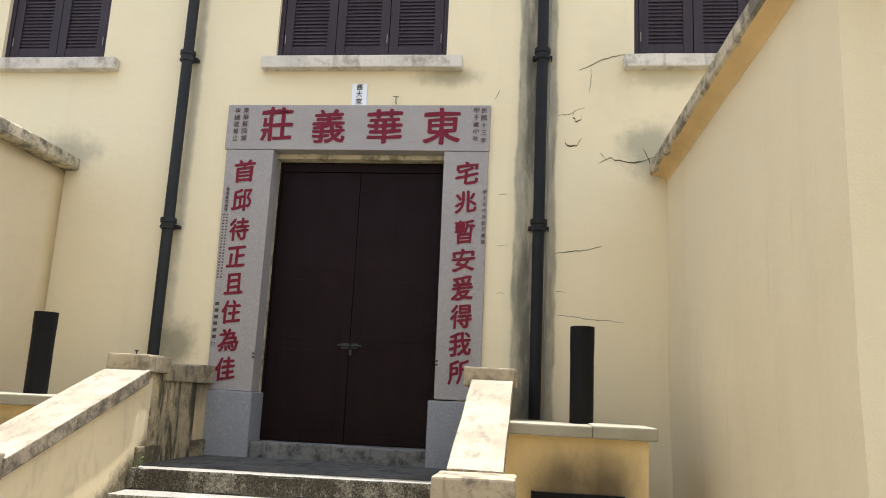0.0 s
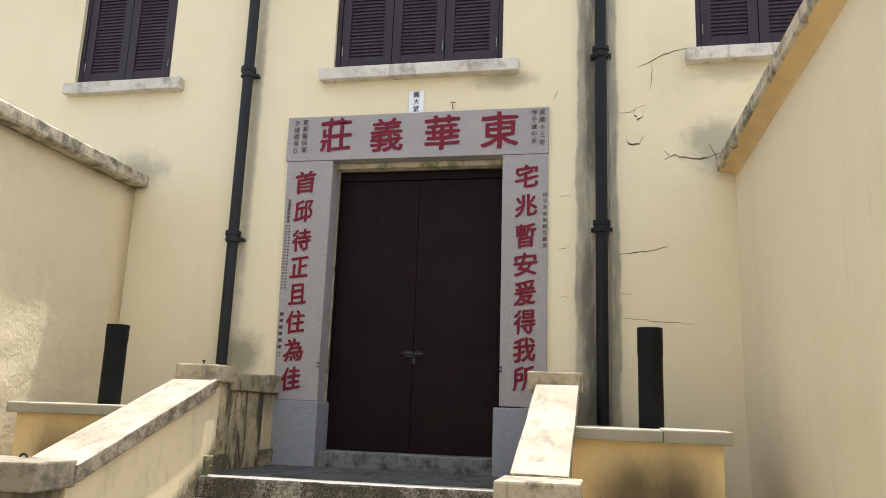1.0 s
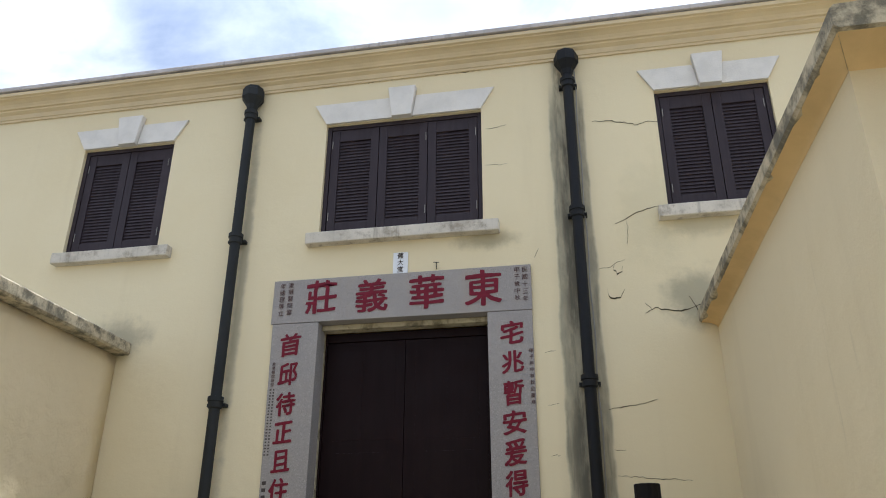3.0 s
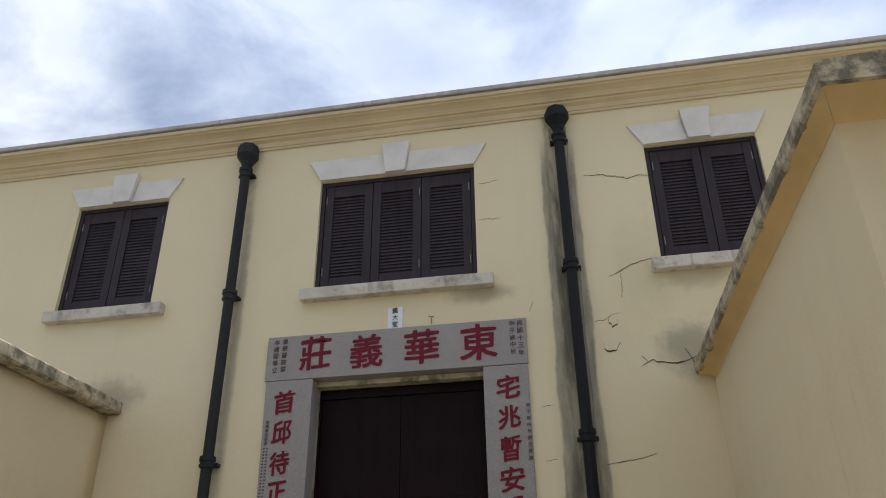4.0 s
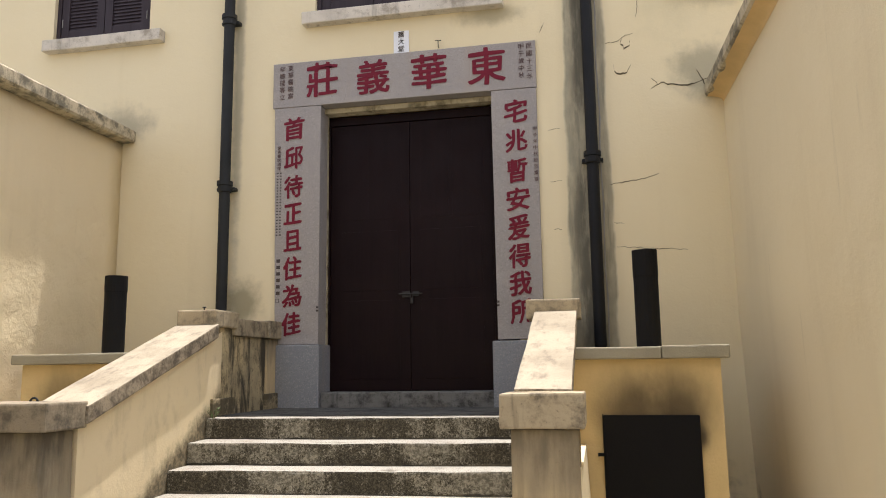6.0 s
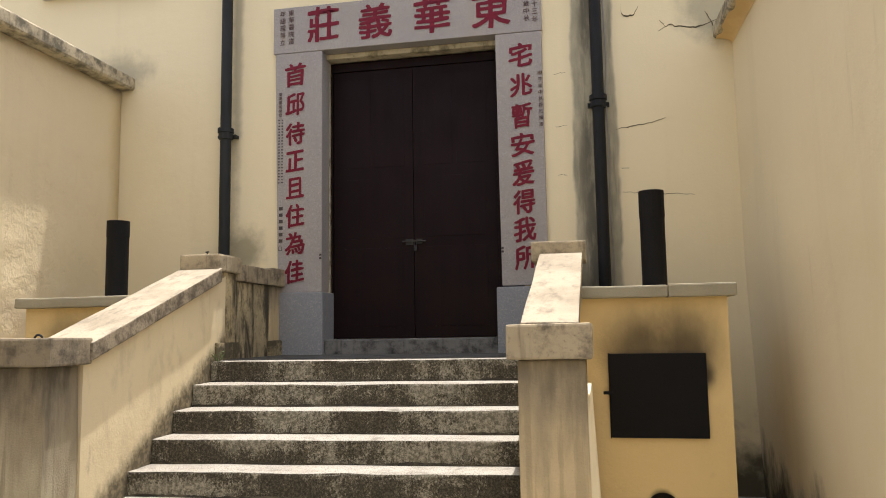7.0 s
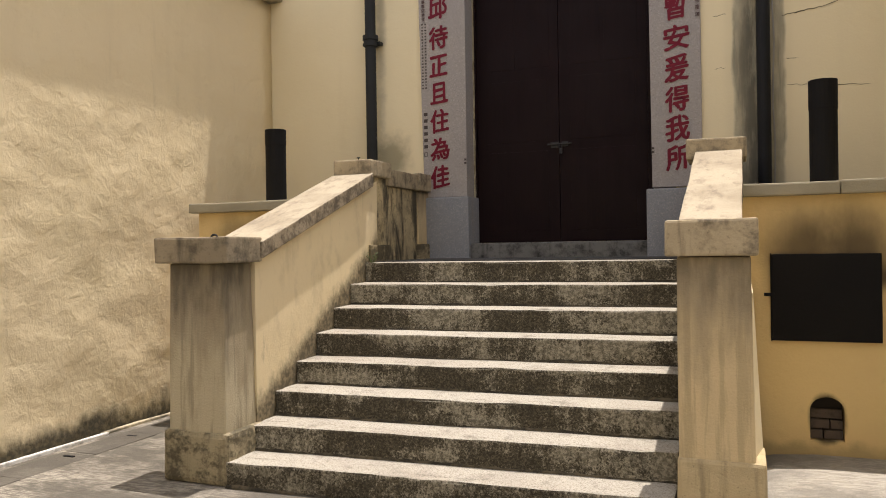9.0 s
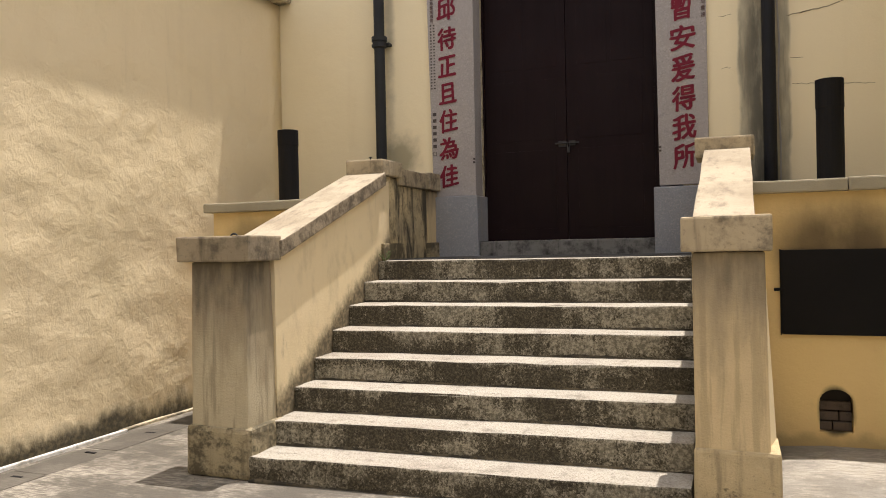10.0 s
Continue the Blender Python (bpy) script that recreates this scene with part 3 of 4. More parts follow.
# ---------------- windows ----------------
def shutter_leaf(x0, x1, z0, z1, y, parent):
    leaf = part("shutter", bevelled(box(x0 + 0.004, x0 + 0.10, y, y + 0.045, z0, z1), 0.004), M_SHUTTER, parent)
    part("stile", bevelled(box(x1 - 0.10, x1 - 0.004, y, y + 0.045, z0, z1), 0.004), M_SHUTTER, leaf)
    part("rail", bevelled(box(x0 + 0.10, x1 - 0.10, y + 0.004, y + 0.04, z1 - 0.15, z1), 0.004), M_SHUTTER, leaf)
    part("rail", bevelled(box(x0 + 0.10, x1 - 0.10, y + 0.004, y + 0.04, z0, z0 + 0.16), 0.004), M_SHUTTER, leaf)
    a, b = z0 + 0.16, z1 - 0.15
    n = 26
    bm = box(x0 + 0.097, x1 - 0.097, -0.033, 0.033, -0.004, 0.004)
    bmesh.ops.rotate(bm, verts=bm.verts, cent=(0, 0, 0), matrix=Matrix.Rotation(radians(68), 3, "X"))
    first = part("slat", bm, M_SHUTTER, leaf)
    first.location = (0, y + 0.026, a + (b - a) * 0.5 / n)
    for i in range(1, n):
        s = first.copy()
        scene.collection.objects.link(s)
        s.parent = leaf
        s.location = (0, y + 0.026, a + (b - a) * (i + 0.5) / n)
    part("backing", box(x0 + 0.099, x1 - 0.099, y + 0.05, y + 0.058, a, b), M_SHUTTER, leaf)
    return leaf


def shuttered_window(name, x0, x1, leaves, label):
    z0, z1 = WIN_Z
    w = thing(name, label, "window", kind="structure")
    y = 0.055
    part("window_frame", bevelled(box(x0 + 0.002, x0 + 0.05, y - 0.01, y + 0.07, z0 + 0.002, z1 - 0.002), 0.004), M_SHUTTER, w)
    part("window_frame", bevelled(box(x1 - 0.05, x1 - 0.002, y - 0.01, y + 0.07, z0 + 0.002, z1 - 0.002), 0.004), M_SHUTTER, w)
    part("window_frame", bevelled(box(x0 + 0.05, x1 - 0.05, y - 0.01, y + 0.07, z1 - 0.05, z1 - 0.002), 0.004), M_SHUTTER, w)
    step = (x1 - x0 - 0.104) / leaves
    for i in range(leaves):
        a = x0 + 0.052 + step * i
        leaf = shutter_leaf(a, a + step, z0 + 0.006, z1 - 0.055, y, w)
        hx = a + 0.02 if i == 0 else a + step - 0.02
        for z in (z0 + 0.2, z1 - 0.3):
            part("hinge", tube(bmesh.new(), (hx, y - 0.006, z), (hx, y - 0.006, z + 0.1), 0.005, 8), M_WIRE, leaf, "thin worn metal hinge")
    return w


def sill_stone(x0, x1, z0, z1, name, label):
    bm = worn(bevelled(box(x0, x1, -0.11, 0.05, z0, z1), 0.012), 0.1, 0.006, x0)
    return tagged(part(name, bm, M_SILL), label, "window sill", kind="structure")


def flat_arch(x0, x1, zb, zt, name):
    """Splayed white lintel of two wings with a raised keystone."""
    t = thing(name, "white painted splayed flat lintel with a raised keystone", "lintel", kind="structure")
    cx, lean = (x0 + x1) / 2, 0.155
    for sx, a, b in ((-1, x0, cx - 0.12), (1, cx + 0.12, x1)):
        bm = bmesh.new()
        lo0, lo1 = (a, b)
        hi0, hi1 = (a - lean, b - 0.04) if sx < 0 else (a + 0.04, b + lean)
        hexa(bm, [(lo0, -0.03, zb), (lo1, -0.03, zb), (lo1, -0.002, zb), (lo0, -0.002, zb)], [(hi0, -0.03, zt), (hi1, -0.03, zt), (hi1, -0.002, zt), (hi0, -0.002, zt)])
        part("wing", bevelled(bm, 0.004), M_LINTEL, t)
    bm = bmesh.new()
    hexa(bm, [(cx - 0.115, -0.085, zb - 0.012), (cx + 0.115, -0.085, zb - 0.012), (cx + 0.115, -0.002, zb - 0.012), (cx - 0.115, -0.002, zb - 0.012)],
         [(cx - 0.165, -0.085, zt + 0.11), (cx + 0.165, -0.085, zt + 0.11), (cx + 0.165, -0.002, zt + 0.11), (cx - 0.165, -0.002, zt + 0.11)])
    part("keystone", bevelled(bm, 0.006), M_LINTEL, t)
    return t


for i, (a, b, n) in enumerate(WINDOWS):
    shuttered_window(f"window_{i + 1}", a, b, n, ("three" if n == 3 else "two") + " closed dark brown louvred wooden shutters in the upper storey")
    flat_arch(a, b, WIN_Z[1] + 0.004, 7.19, f"lintel_{i + 1}")
    sill_stone(*SILLS[i], 5.335, 5.468, f"window_sill_{i + 1}", "chipped pale cement window sill with grey stains")

# ---------------- granite door frame ----------------
FY = -0.03


def glyph(ch, cx, cz, w, h, y, material, parent, bold=0.004, name="character", depth=0.004, lean=0.05):
    """One painted character, sized to its box, thickened by strokes laid over one another, a little proud of the stone."""
    cu = bpy.data.curves.new(name, "FONT")
    cu.body, cu.resolution_u = ch, 4
    tmp = new("tmp_character", cu)
    bpy.context.view_layer.update()
    src = bpy.data.meshes.new_from_object(tmp.evaluated_get(bpy.context.evaluated_depsgraph_get()))
    bpy.data.objects.remove(tmp)
    bpy.data.curves.remove(cu)
    co = [v.co.copy() for v in src.vertices]
    lo = [min(c[i] for c in co) for i in range(2)]
    hi = [max(c[i] for c in co) for i in range(2)]
    verts, faces = [], []
    for n, (dx, dz) in enumerate(((0, 0), (1.1, 0.4), (-1.1, -0.4), (0.6, -0.8), (-0.6, 0.8))):
        flat = []
        for c in co:
            u, t = (c.x - lo[0]) / (hi[0] - lo[0]) - 0.5, (c.y - lo[1]) / (hi[1] - lo[1]) - 0.5
            # brush-like: strokes swell and lean a little
            wave = noise.noise_vector(Vector((u * 4.3, t * 4.3, ord(ch[0]) * 0.37))) * 0.035
            sway = 0.03 * math.sin(5 * u + 3 * t)
            u, t = u + wave.x - 0.03 * t * t, t + wave.y
            flat.append((cx + u * (w - 2 * bold) + dx * bold, cz + (t + lean * u + sway * 0.5) * (h - 2 * bold) + dz * bold))
        for m, p in enumerate(src.polygons):
            faces.append(list(range(len(verts), len(verts) + len(p.vertices))))
            verts += [(flat[i][0], y - depth - 0.0004 * n - 0.00006 * (m % 5), flat[i][1]) for i in p.vertices]
    bpy.data.meshes.remove(src)
    me = bpy.data.meshes.new(name)
    me.from_pydata(verts, [], faces)
    me.materials.append(material)
    ob = new(name, me)
    ob.parent = parent
    return ob


def jamb(name, xo0, xo1, xi0, xi1, z0, z1, parent):
    """An upright stone, leaning a little: outer and inner edge at foot and head."""
    bm = bmesh.new()
    hexa(bm, [(xo0, FY, z0), (xi0, FY, z0), (xi0, 0.30, z0), (xo0, 0.30, z0)], [(xo1, FY, z1), (xi1, FY, z1), (xi1, 0.30, z1), (xo1, 0.30, z1)])
    return part(name, bevelled(bm, 0.006), M_GRANITE, parent)


door_frame = thing("door_frame", "grey granite door surround with carved red Chinese characters", "door frame", at=(0, 0, 0))
j_left = jamb("jamb", 0.045, 0.0, 0.508, 0.512, 1.975, 4.452, door_frame)
j_right = jamb("jamb", 2.752, 2.75, 2.312, 2.298, 1.985, 4.452, door_frame)
lintel = part("lintel", bevelled(box(-0.02, 2.755, FY - 0.004, 0.30, 4.456, 4.945), 0.006), M_GRANITE, door_frame)
for a, b in ((0.020, 0.535), (2.262, 2.745)):
    bm = box(a, b, FY - 0.045, 0.30, LAND - 0.01, 1.972)
    part("plinth", bevelled(bm, 0.012), M_GRANITE2, door_frame, "smooth blue-grey granite plinth block")
part("inner_jamb", worn(box(0.485, 0.514, 0.185, 0.236, 1.50, 4.396, 0.005), 0.1, 0.004), M_STREAM, door_frame, "cream painted strip beside the door")
part("inner_lintel", worn(bevelled(box(0.50, 2.304, 0.10, 0.236, 4.398, 4.452), 0.005), 0.1, 0.004), M_STREAM, door_frame, "stained cream strip over the door")
part("threshold", worn(bevelled(box(0.54, 2.257, -0.03, 0.32, LAND - 0.01, 1.502), 0.014), 0.12, 0.006), M_THRESH, door_frame, "worn grey stone threshold")

for jx in (0.484, 2.312):
    for jz in (2.30, 2.335):
        part("notch", box(jx, jx + 0.022, FY - 0.003, FY + 0.004, jz, jz + 0.02), M_INK, door_frame, "small dark notch cut in the stone")

# ---------------- door leaves ----------------
door_1 = thing("door_1", "closed dark brown wooden double door with panels and a bolt", "door", kind="structure")
DY = 0.255
part("door_post", bevelled(box(0.487, 0.53, DY - 0.018, DY + 0.05, 1.506, 4.392), 0.004), M_DOOR, door_1)
part("door_post", bevelled(box(2.252, 2.294, DY - 0.018, DY + 0.05, 1.506, 4.392), 0.004), M_DOOR, door_1)
part("door_head", bevelled(box(0.531, 2.251, DY - 0.018, DY + 0.05, 4.30, 4.392), 0.005), M_DOOR, door_1)
for x0, x1 in ((0.532, 1.388), (1.393, 2.25)):
    leaf = part("door_leaf", bevelled(box(x0, x1, DY, DY + 0.05, 1.506, 4.297), 0.004), M_DOOR, door_1)
    for z0, z1 in ((1.62, 2.42), (2.52, 3.14), (3.26, 4.20)):
        split = 2 if z0 > 3.2 else 1
        w = (x1 - x0 - 0.22) / split
        for i in range(split):
            a = x0 + 0.11 + w * i + (0.02 if i else 0)
            part("door_panel", box(a, a + w - (0.02 if split == 2 and not i else 0), DY - 0.003, DY + 0.004, z0, z1, 0.0025), M_DOOR, leaf)
bm = box(1.305, 1.385, DY - 0.014, DY - 0.001, 2.44, 2.50, 0.003)
tube(bm, (1.27, DY - 0.022, 2.475), (1.515, DY - 0.022, 2.475), 0.008, 10)
box(1.415, 1.475, DY - 0.014, DY - 0.001, 2.45, 2.50, 0.003, bm)
lock = part("bolt", bm, M_STEEL, door_1, "dull steel sliding bolt")
bm = box(1.397, 1.427, DY - 0.045, DY - 0.027, 2.375, 2.43, 0.006)
tube(bm, (1.402, DY - 0.036, 2.43), (1.402, DY - 0.036, 2.466), 0.004, 8)
tube(bm, (1.422, DY - 0.036, 2.43), (1.422, DY - 0.036, 2.466), 0.004, 8)
part("padlock", bm, M_STEEL, lock, "small steel padlock")

# ---------------- side walls ----------------
def strip_wall(name, label, mat, xf0, xf1, y0, y1, thick, z1, side):
    """A wall along y whose yard face runs from xf0 at y0 to xf1 at y1."""
    bm = bmesh.new()
    n = 60
    m = 40
    ys = [y0 + (y1 - y0) * i / n for i in range(n + 1)]
    zs = [-0.3 + (z1 + 0.3) * j / m for j in range(m + 1)]
    amp = 0.022 if side < 0 else 0.006
    front = []
    for y in ys:
        x = xf0 + (xf1 - xf0) * (y - y0) / (y1 - y0)
        col = []
        for z in zs:
            low = max(0.0, 1 - max(0, z) / 3.0) if side < 0 else 0.3
            dx = noise.noise(Vector((y * 1.7, z * 1.7, 3.1 * side))) * amp * low + noise.noise(Vector((y * 5, z * 5, 7.0))) * amp * 0.25 * low
            lean = (0.06 * max(0.0, 1 - z / 2.2)) * (1 if side > 0 else 0)
            col.append(bm.verts.new((x + dx + lean, y, z)))
        front.append(col)
    back = [[bm.verts.new((xf0 + (xf1 - xf0) * (y - y0) / (y1 - y0) + side * thick, y, z)) for z in (zs[0], zs[-1])] for y in ys]
    for i in range(n):
        for j in range(m):
            bm.faces.new((front[i][j], front[i + 1][j], front[i + 1][j + 1], front[i][j + 1]))
        bm.faces.new((back[i][0], back[i][1], back[i + 1][1], back[i + 1][0]))
        bm.faces.new((front[i][-1], front[i + 1][-1], back[i + 1][1], back[i][1]))
    for i in (0, n):
        bm.faces.new((*front[i], back[i][1], back[i][0]))
    return tagged(part(name, bm, mat, smooth=False), label, "wall", kind="structure")


wall_west = strip_wall("wall_west", "rough yellow plastered yard wall with black moss at its foot", M_LEFT, WALL_L, WALL_L, -0.004, -14.0, 0.3, 4.2, -1)
wall_west.data.polygons.foreach_set("use_smooth", [True] * len(wall_west.data.polygons))
wall_east = strip_wall("wall_east", "smooth yellow plastered yard wall with mossy foot", M_RIGHT, WALL_R + 0.01, WALL_R + 0.10, -0.004, -4.0, 0.3, 4.225, 1)
tagged(part("wall_east_return", box(WALL_R + 0.405, 12, -4.0, -3.70, -0.3, 4.225), M_RIGHT), "yellow plastered wall turning away from the yard", "wall", kind="structure")
tagged(part("wall_east_corner", box(WALL_R + 0.30, WALL_R + 0.403, -3.998, -3.78, -0.3, 4.225), M_RIGHT), "corner of the yellow yard wall", "wall", kind="structure")


def wall_cap(name, label, x_edge0, x_edge1, y0, y1, z0, z1, width, side):
    bm = bmesh.new()
    n = 24
    prof = [(0.0, z0 + 0.02), (0.0, z1 - 0.02), (0.02, z1), (width, z1 + 0.02), (width, z0), (0.02, z0)]
    rings = []
    for i in range(n + 1):
        t = i / n
        x = x_edge0 + (x_edge1 - x_edge0) * t
        y = y0 + (y1 - y0) * t
        ring = []
        for d, z in prof:
            j = noise.noise(Vector((y * 3.1, d * 9, z * 4))) * 0.010
            ring.append(bm.verts.new((x + side * d + j * side, y, z + j)))
        rings.append(ring)
    for a, b in zip(rings, rings[1:]):
        for k in range(len(prof)):
            bm.faces.new((a[k], a[(k + 1) % len(prof)], b[(k + 1) % len(prof)], b[k]))
    bm.faces.new(rings[0])
    bm.faces.new(rings[-1][::-1])
    return tagged(part(name, bm, M_WALLCAP), label, "wall coping", kind="structure")


# plain unseen walls added behind the camera to close the yard and cut sky light
tagged(part("added_wall_south", box(-2.1, 12.3, -14.3, -14.0, -0.3, 6.5), M_RIGHT), "unseen plain yellow wall added to close the yard and cut sky light", "wall", kind="structure")
tagged(part("added_wall_east", box(12, 12.3, -14.0, -3.7, -0.3, 4.16), M_RIGHT), "unseen plain yellow wall added to close the yard and cut sky light", "wall", kind="structure")
wall_cap("coping_west", "black-stained cement coping on the yard wall", -1.635, -1.635, -0.006, -14.0, 4.205, 4.35, 0.46, -1)
wall_cap("coping_east", "black-stained cement coping on the yard wall", 4.335, 4.47, -0.006, -4.27, 4.232, 4.365, 0.5, 1)
bm = worn(bevelled(box(4.975, 12, -4.27, -3.74, 4.235, 4.362), 0.015), 0.2, 0.008)
tagged(part("coping_east_return", bm, M_WALLCAP), "black-stained cement coping turning the corner", "wall coping", kind="structure")
# rounded plaster coves under the east coping: along the wall, then along its return
def cove(name, edge_at, span, n):
    """A quarter-round hollow from the wall face (z 4.17) out to the coping's underside (z 4.23)."""
    bm = bmesh.new()
    rings = []
    for i in range(n + 1):
        face, out = edge_at(i / n)
        ring = []
        for k in range(9):
            a = k / 8 * math.pi / 2
            p = face.lerp(out, 1 - math.cos(a))
            ring.append(bm.verts.new((p.x, p.y, 4.17 + 0.06 * math.sin(a))))
        ring.append(bm.verts.new((*(face + (face - out).normalized() * span).xy, 4.23)))
        ring.append(bm.verts.new((*(face + (face - out).normalized() * span).xy, 4.17)))
        rings.append(ring)
    for a, b in zip(rings, rings[1:]):
        for k in range(11):
            bm.faces.new((a[k], a[(k + 1) % 11], b[(k + 1) % 11], b[k]))
    bm.faces.new(rings[0])
    bm.faces.new(rings[-1][::-1])
    ob = tagged(part(name, bm, M_SOFFIT, smooth=True), "plaster hollow under the wall coping, its ochre deepened for bounce light", "wall coping", kind="structure")
    ob.data.set_sharp_from_angle(angle=radians(40))
    return ob


def along_wall(t):
    y = -0.006 + t * -3.992
    return Vector((4.497 + 0.09 * t, y, 0)), Vector((4.355 + 0.135 * t, y - 0.235 * t, 0))


def along_return(t):
    x = 4.588 + t * 7.4
    return Vector((x, -4.001, 0)), Vector((x - 0.097 * (1 - t), -4.236, 0))


cove("cove_east", along_wall, 0.08, 24)
cove("cove_east_return", along_return, 0.08, 24)

# ---------------- stair ----------------
def skewed(bm):
    for v in bm.verts:
        v.co.y += SKEW * (v.co.x - 1.41)
    return bm


stairs = thing("staircase", "eight worn cement steps with black algae on the risers", "stairs")
for i in range(8):
    y = Y1 + RUN * i
    z1 = RISE * (i + 1)
    if i < 7:
        bm = box(X_L, X_R, y, y + RUN + 0.05, 0.0 if i == 0 else z1 - RISE - 0.03, z1)
    else:
        bm = box(X_L, X_R, y, 0.28, z1 - RISE - 0.03, z1)
    bevelled(bm, 0.016, 2)
    skewed(bm)
    worn(bm, 0.06, 0.0045, i * 3.7, 26)
    for v in bm.verts:
        # chipped, uneven nosings
        if v.co.z > z1 - 0.02 and v.co.y < y + 0.06:
            v.co.z += 0.004 * noise.noise(v.co * 17) - 0.003 - 0.010 * max(0.0, noise.noise(v.co * 3.7) - 0.1)
            v.co.y += 0.003 * noise.noise(v.co * 5.3 + Vector((7, 0, 0)))
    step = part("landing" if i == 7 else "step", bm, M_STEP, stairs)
# dark sheet: algae and the hall's shade on the landing put into one colour
part("landing_dark_sheet", worn(skewed(box(X_L + 0.004, X_R - 0.004, Y1 + RUN * 7 + 0.16, 0.27, LAND - 0.02, LAND + 0.006)), 0.1, 0.004), M_LANDING, stairs, "dark cement landing with the hall's shade in its colour")
for i in range(8):
    # black moss in the angle at the foot of each riser
    bm = bmesh.new()
    z = RISE * i
    last = None
    for k in range(107):
        x = X_L + 0.005 + (X_R - X_L - 0.01) * k / 106
        y = Y1 + RUN * i + SKEW * (x - 1.41)
        f = noise.noise(Vector((x * 2.1, i * 5.3, 0))) + 0.6 * noise.noise(Vector((x * 9, i * 3.1, 4))) + 0.5 * noise.noise(Vector((x * 31, i * 2.7, 8)))
        h, d = 0.016 + 0.016 * max(-0.7, f), 0.010 + 0.008 * max(-0.8, f)
        ring = [bm.verts.new(p) for p in ((x, y - d, z - 0.006), (x, y - 0.5 * d, z + 0.45 * h), (x, y + 0.003, z + h), (x, y + 0.012, z - 0.006))]
        if last:
            for m in range(4):
                bm.faces.new((last[m], last[(m + 1) % 4], ring[(m + 1) % 4], ring[m]))
        last = ring
    part("moss", bm, M_FOOT, stairs, "thin line of black moss at the riser's foot")
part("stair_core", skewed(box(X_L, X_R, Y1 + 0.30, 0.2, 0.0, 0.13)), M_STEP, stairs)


# ---------------- balustrades ----------------
def battered(x0, x1, y0, y1, z0, X0, X1, Y0, Y1_, z1, bevel=0.012):
    """A post with its foot (x0..y1 at z0) and head (X0.. at z1)."""
    bm = bmesh.new()
    hexa(bm, [(x0, y0, z0), (x1, y0, z0), (x1, y1, z0), (x0, y1, z0)], [(X0, Y0, z1), (X1, Y0, z1), (X1, Y1_, z1), (X0, Y1_, z1)])
    return bevelled(bm, bevel)


def sloped(x0, x1, ya, za, yb, zb, thick, bevel=0.01):
    """A bar that climbs along y from (ya, za) to (yb, zb), its top given."""
    bm = bmesh.new()
    hexa(bm, [(x0, ya, za - thick), (x1, ya, za - thick), (x1, yb, zb - thick), (x0, yb, zb - thick)],
         [(x0, ya, za), (x1, ya, za), (x1, yb, zb), (x0, yb, zb)])
    return bevelled(bm, bevel)


def balustrade(label, post, foot, block, cap, shaft, base, rail, body, ucap, ushaft, low):
    t = thing("balustrade", label, "balustrade", "stair balustrades")
    part("newel_cap", worn(box(*cap, 0.014), 0.1, 0.006, cap[0]), block, t, "stained cement block cap")
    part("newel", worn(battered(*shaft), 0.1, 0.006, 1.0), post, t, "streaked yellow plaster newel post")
    part("newel_base", worn(battered(*base), 0.1, 0.008, 2.0), foot, t, "mossy newel foot")
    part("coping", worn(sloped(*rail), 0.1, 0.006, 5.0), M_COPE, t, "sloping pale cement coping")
    x0, x1, ya, za, yb, zb = body
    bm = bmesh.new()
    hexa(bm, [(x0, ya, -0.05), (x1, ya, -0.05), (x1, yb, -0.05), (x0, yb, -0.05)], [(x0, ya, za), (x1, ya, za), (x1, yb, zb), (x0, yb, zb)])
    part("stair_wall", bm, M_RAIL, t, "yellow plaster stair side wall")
    part("upper_cap", worn(box(*ucap, 0.014), 0.1, 0.006, 8.0), M_CAP, t, "stained cement block cap")
    part("upper_newel", worn(box(*ushaft, 0.01), 0.1, 0.005, 9.0), M_POST3, t)
    a, b = ushaft[0], ushaft[1]
    part("upper_newel_base", worn(box(a - 0.03, b + 0.03, ushaft[2] - 0.03, ushaft[3] + 0.03, LAND - 0.02, LAND + 0.15, 0.012), 0.1, 0.008, 3.0), M_POST7, t, "black mossy newel foot")
    lx0, lx1, ly0 = low
    part("landing_wall", box(lx0 + 0.05, lx1 - 0.05, ly0, -0.28, -0.05, 2.03), M_POST3, t, "black-streaked yellow landing wall")
    part("landing_coping", worn(box(lx0 + 0.01, lx1 - 0.02, ly0, -0.302, 2.034, 2.19, 0.012), 0.1, 0.005, 4.0), M_CAP, t)
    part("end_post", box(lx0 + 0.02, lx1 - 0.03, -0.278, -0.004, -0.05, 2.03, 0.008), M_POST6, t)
    part("end_post_cap", worn(box(lx0 - 0.01, lx1 + 0.01, -0.30, -0.004, 2.034, 2.205, 0.012), 0.1, 0.005, 6.0), M_CAP, t)
    part("end_post_base", worn(box(lx0, lx1, -0.295, -0.02, LAND - 0.02, LAND + 0.15, 0.012), 0.1, 0.008, 7.0), M_POST7, t)
    return t


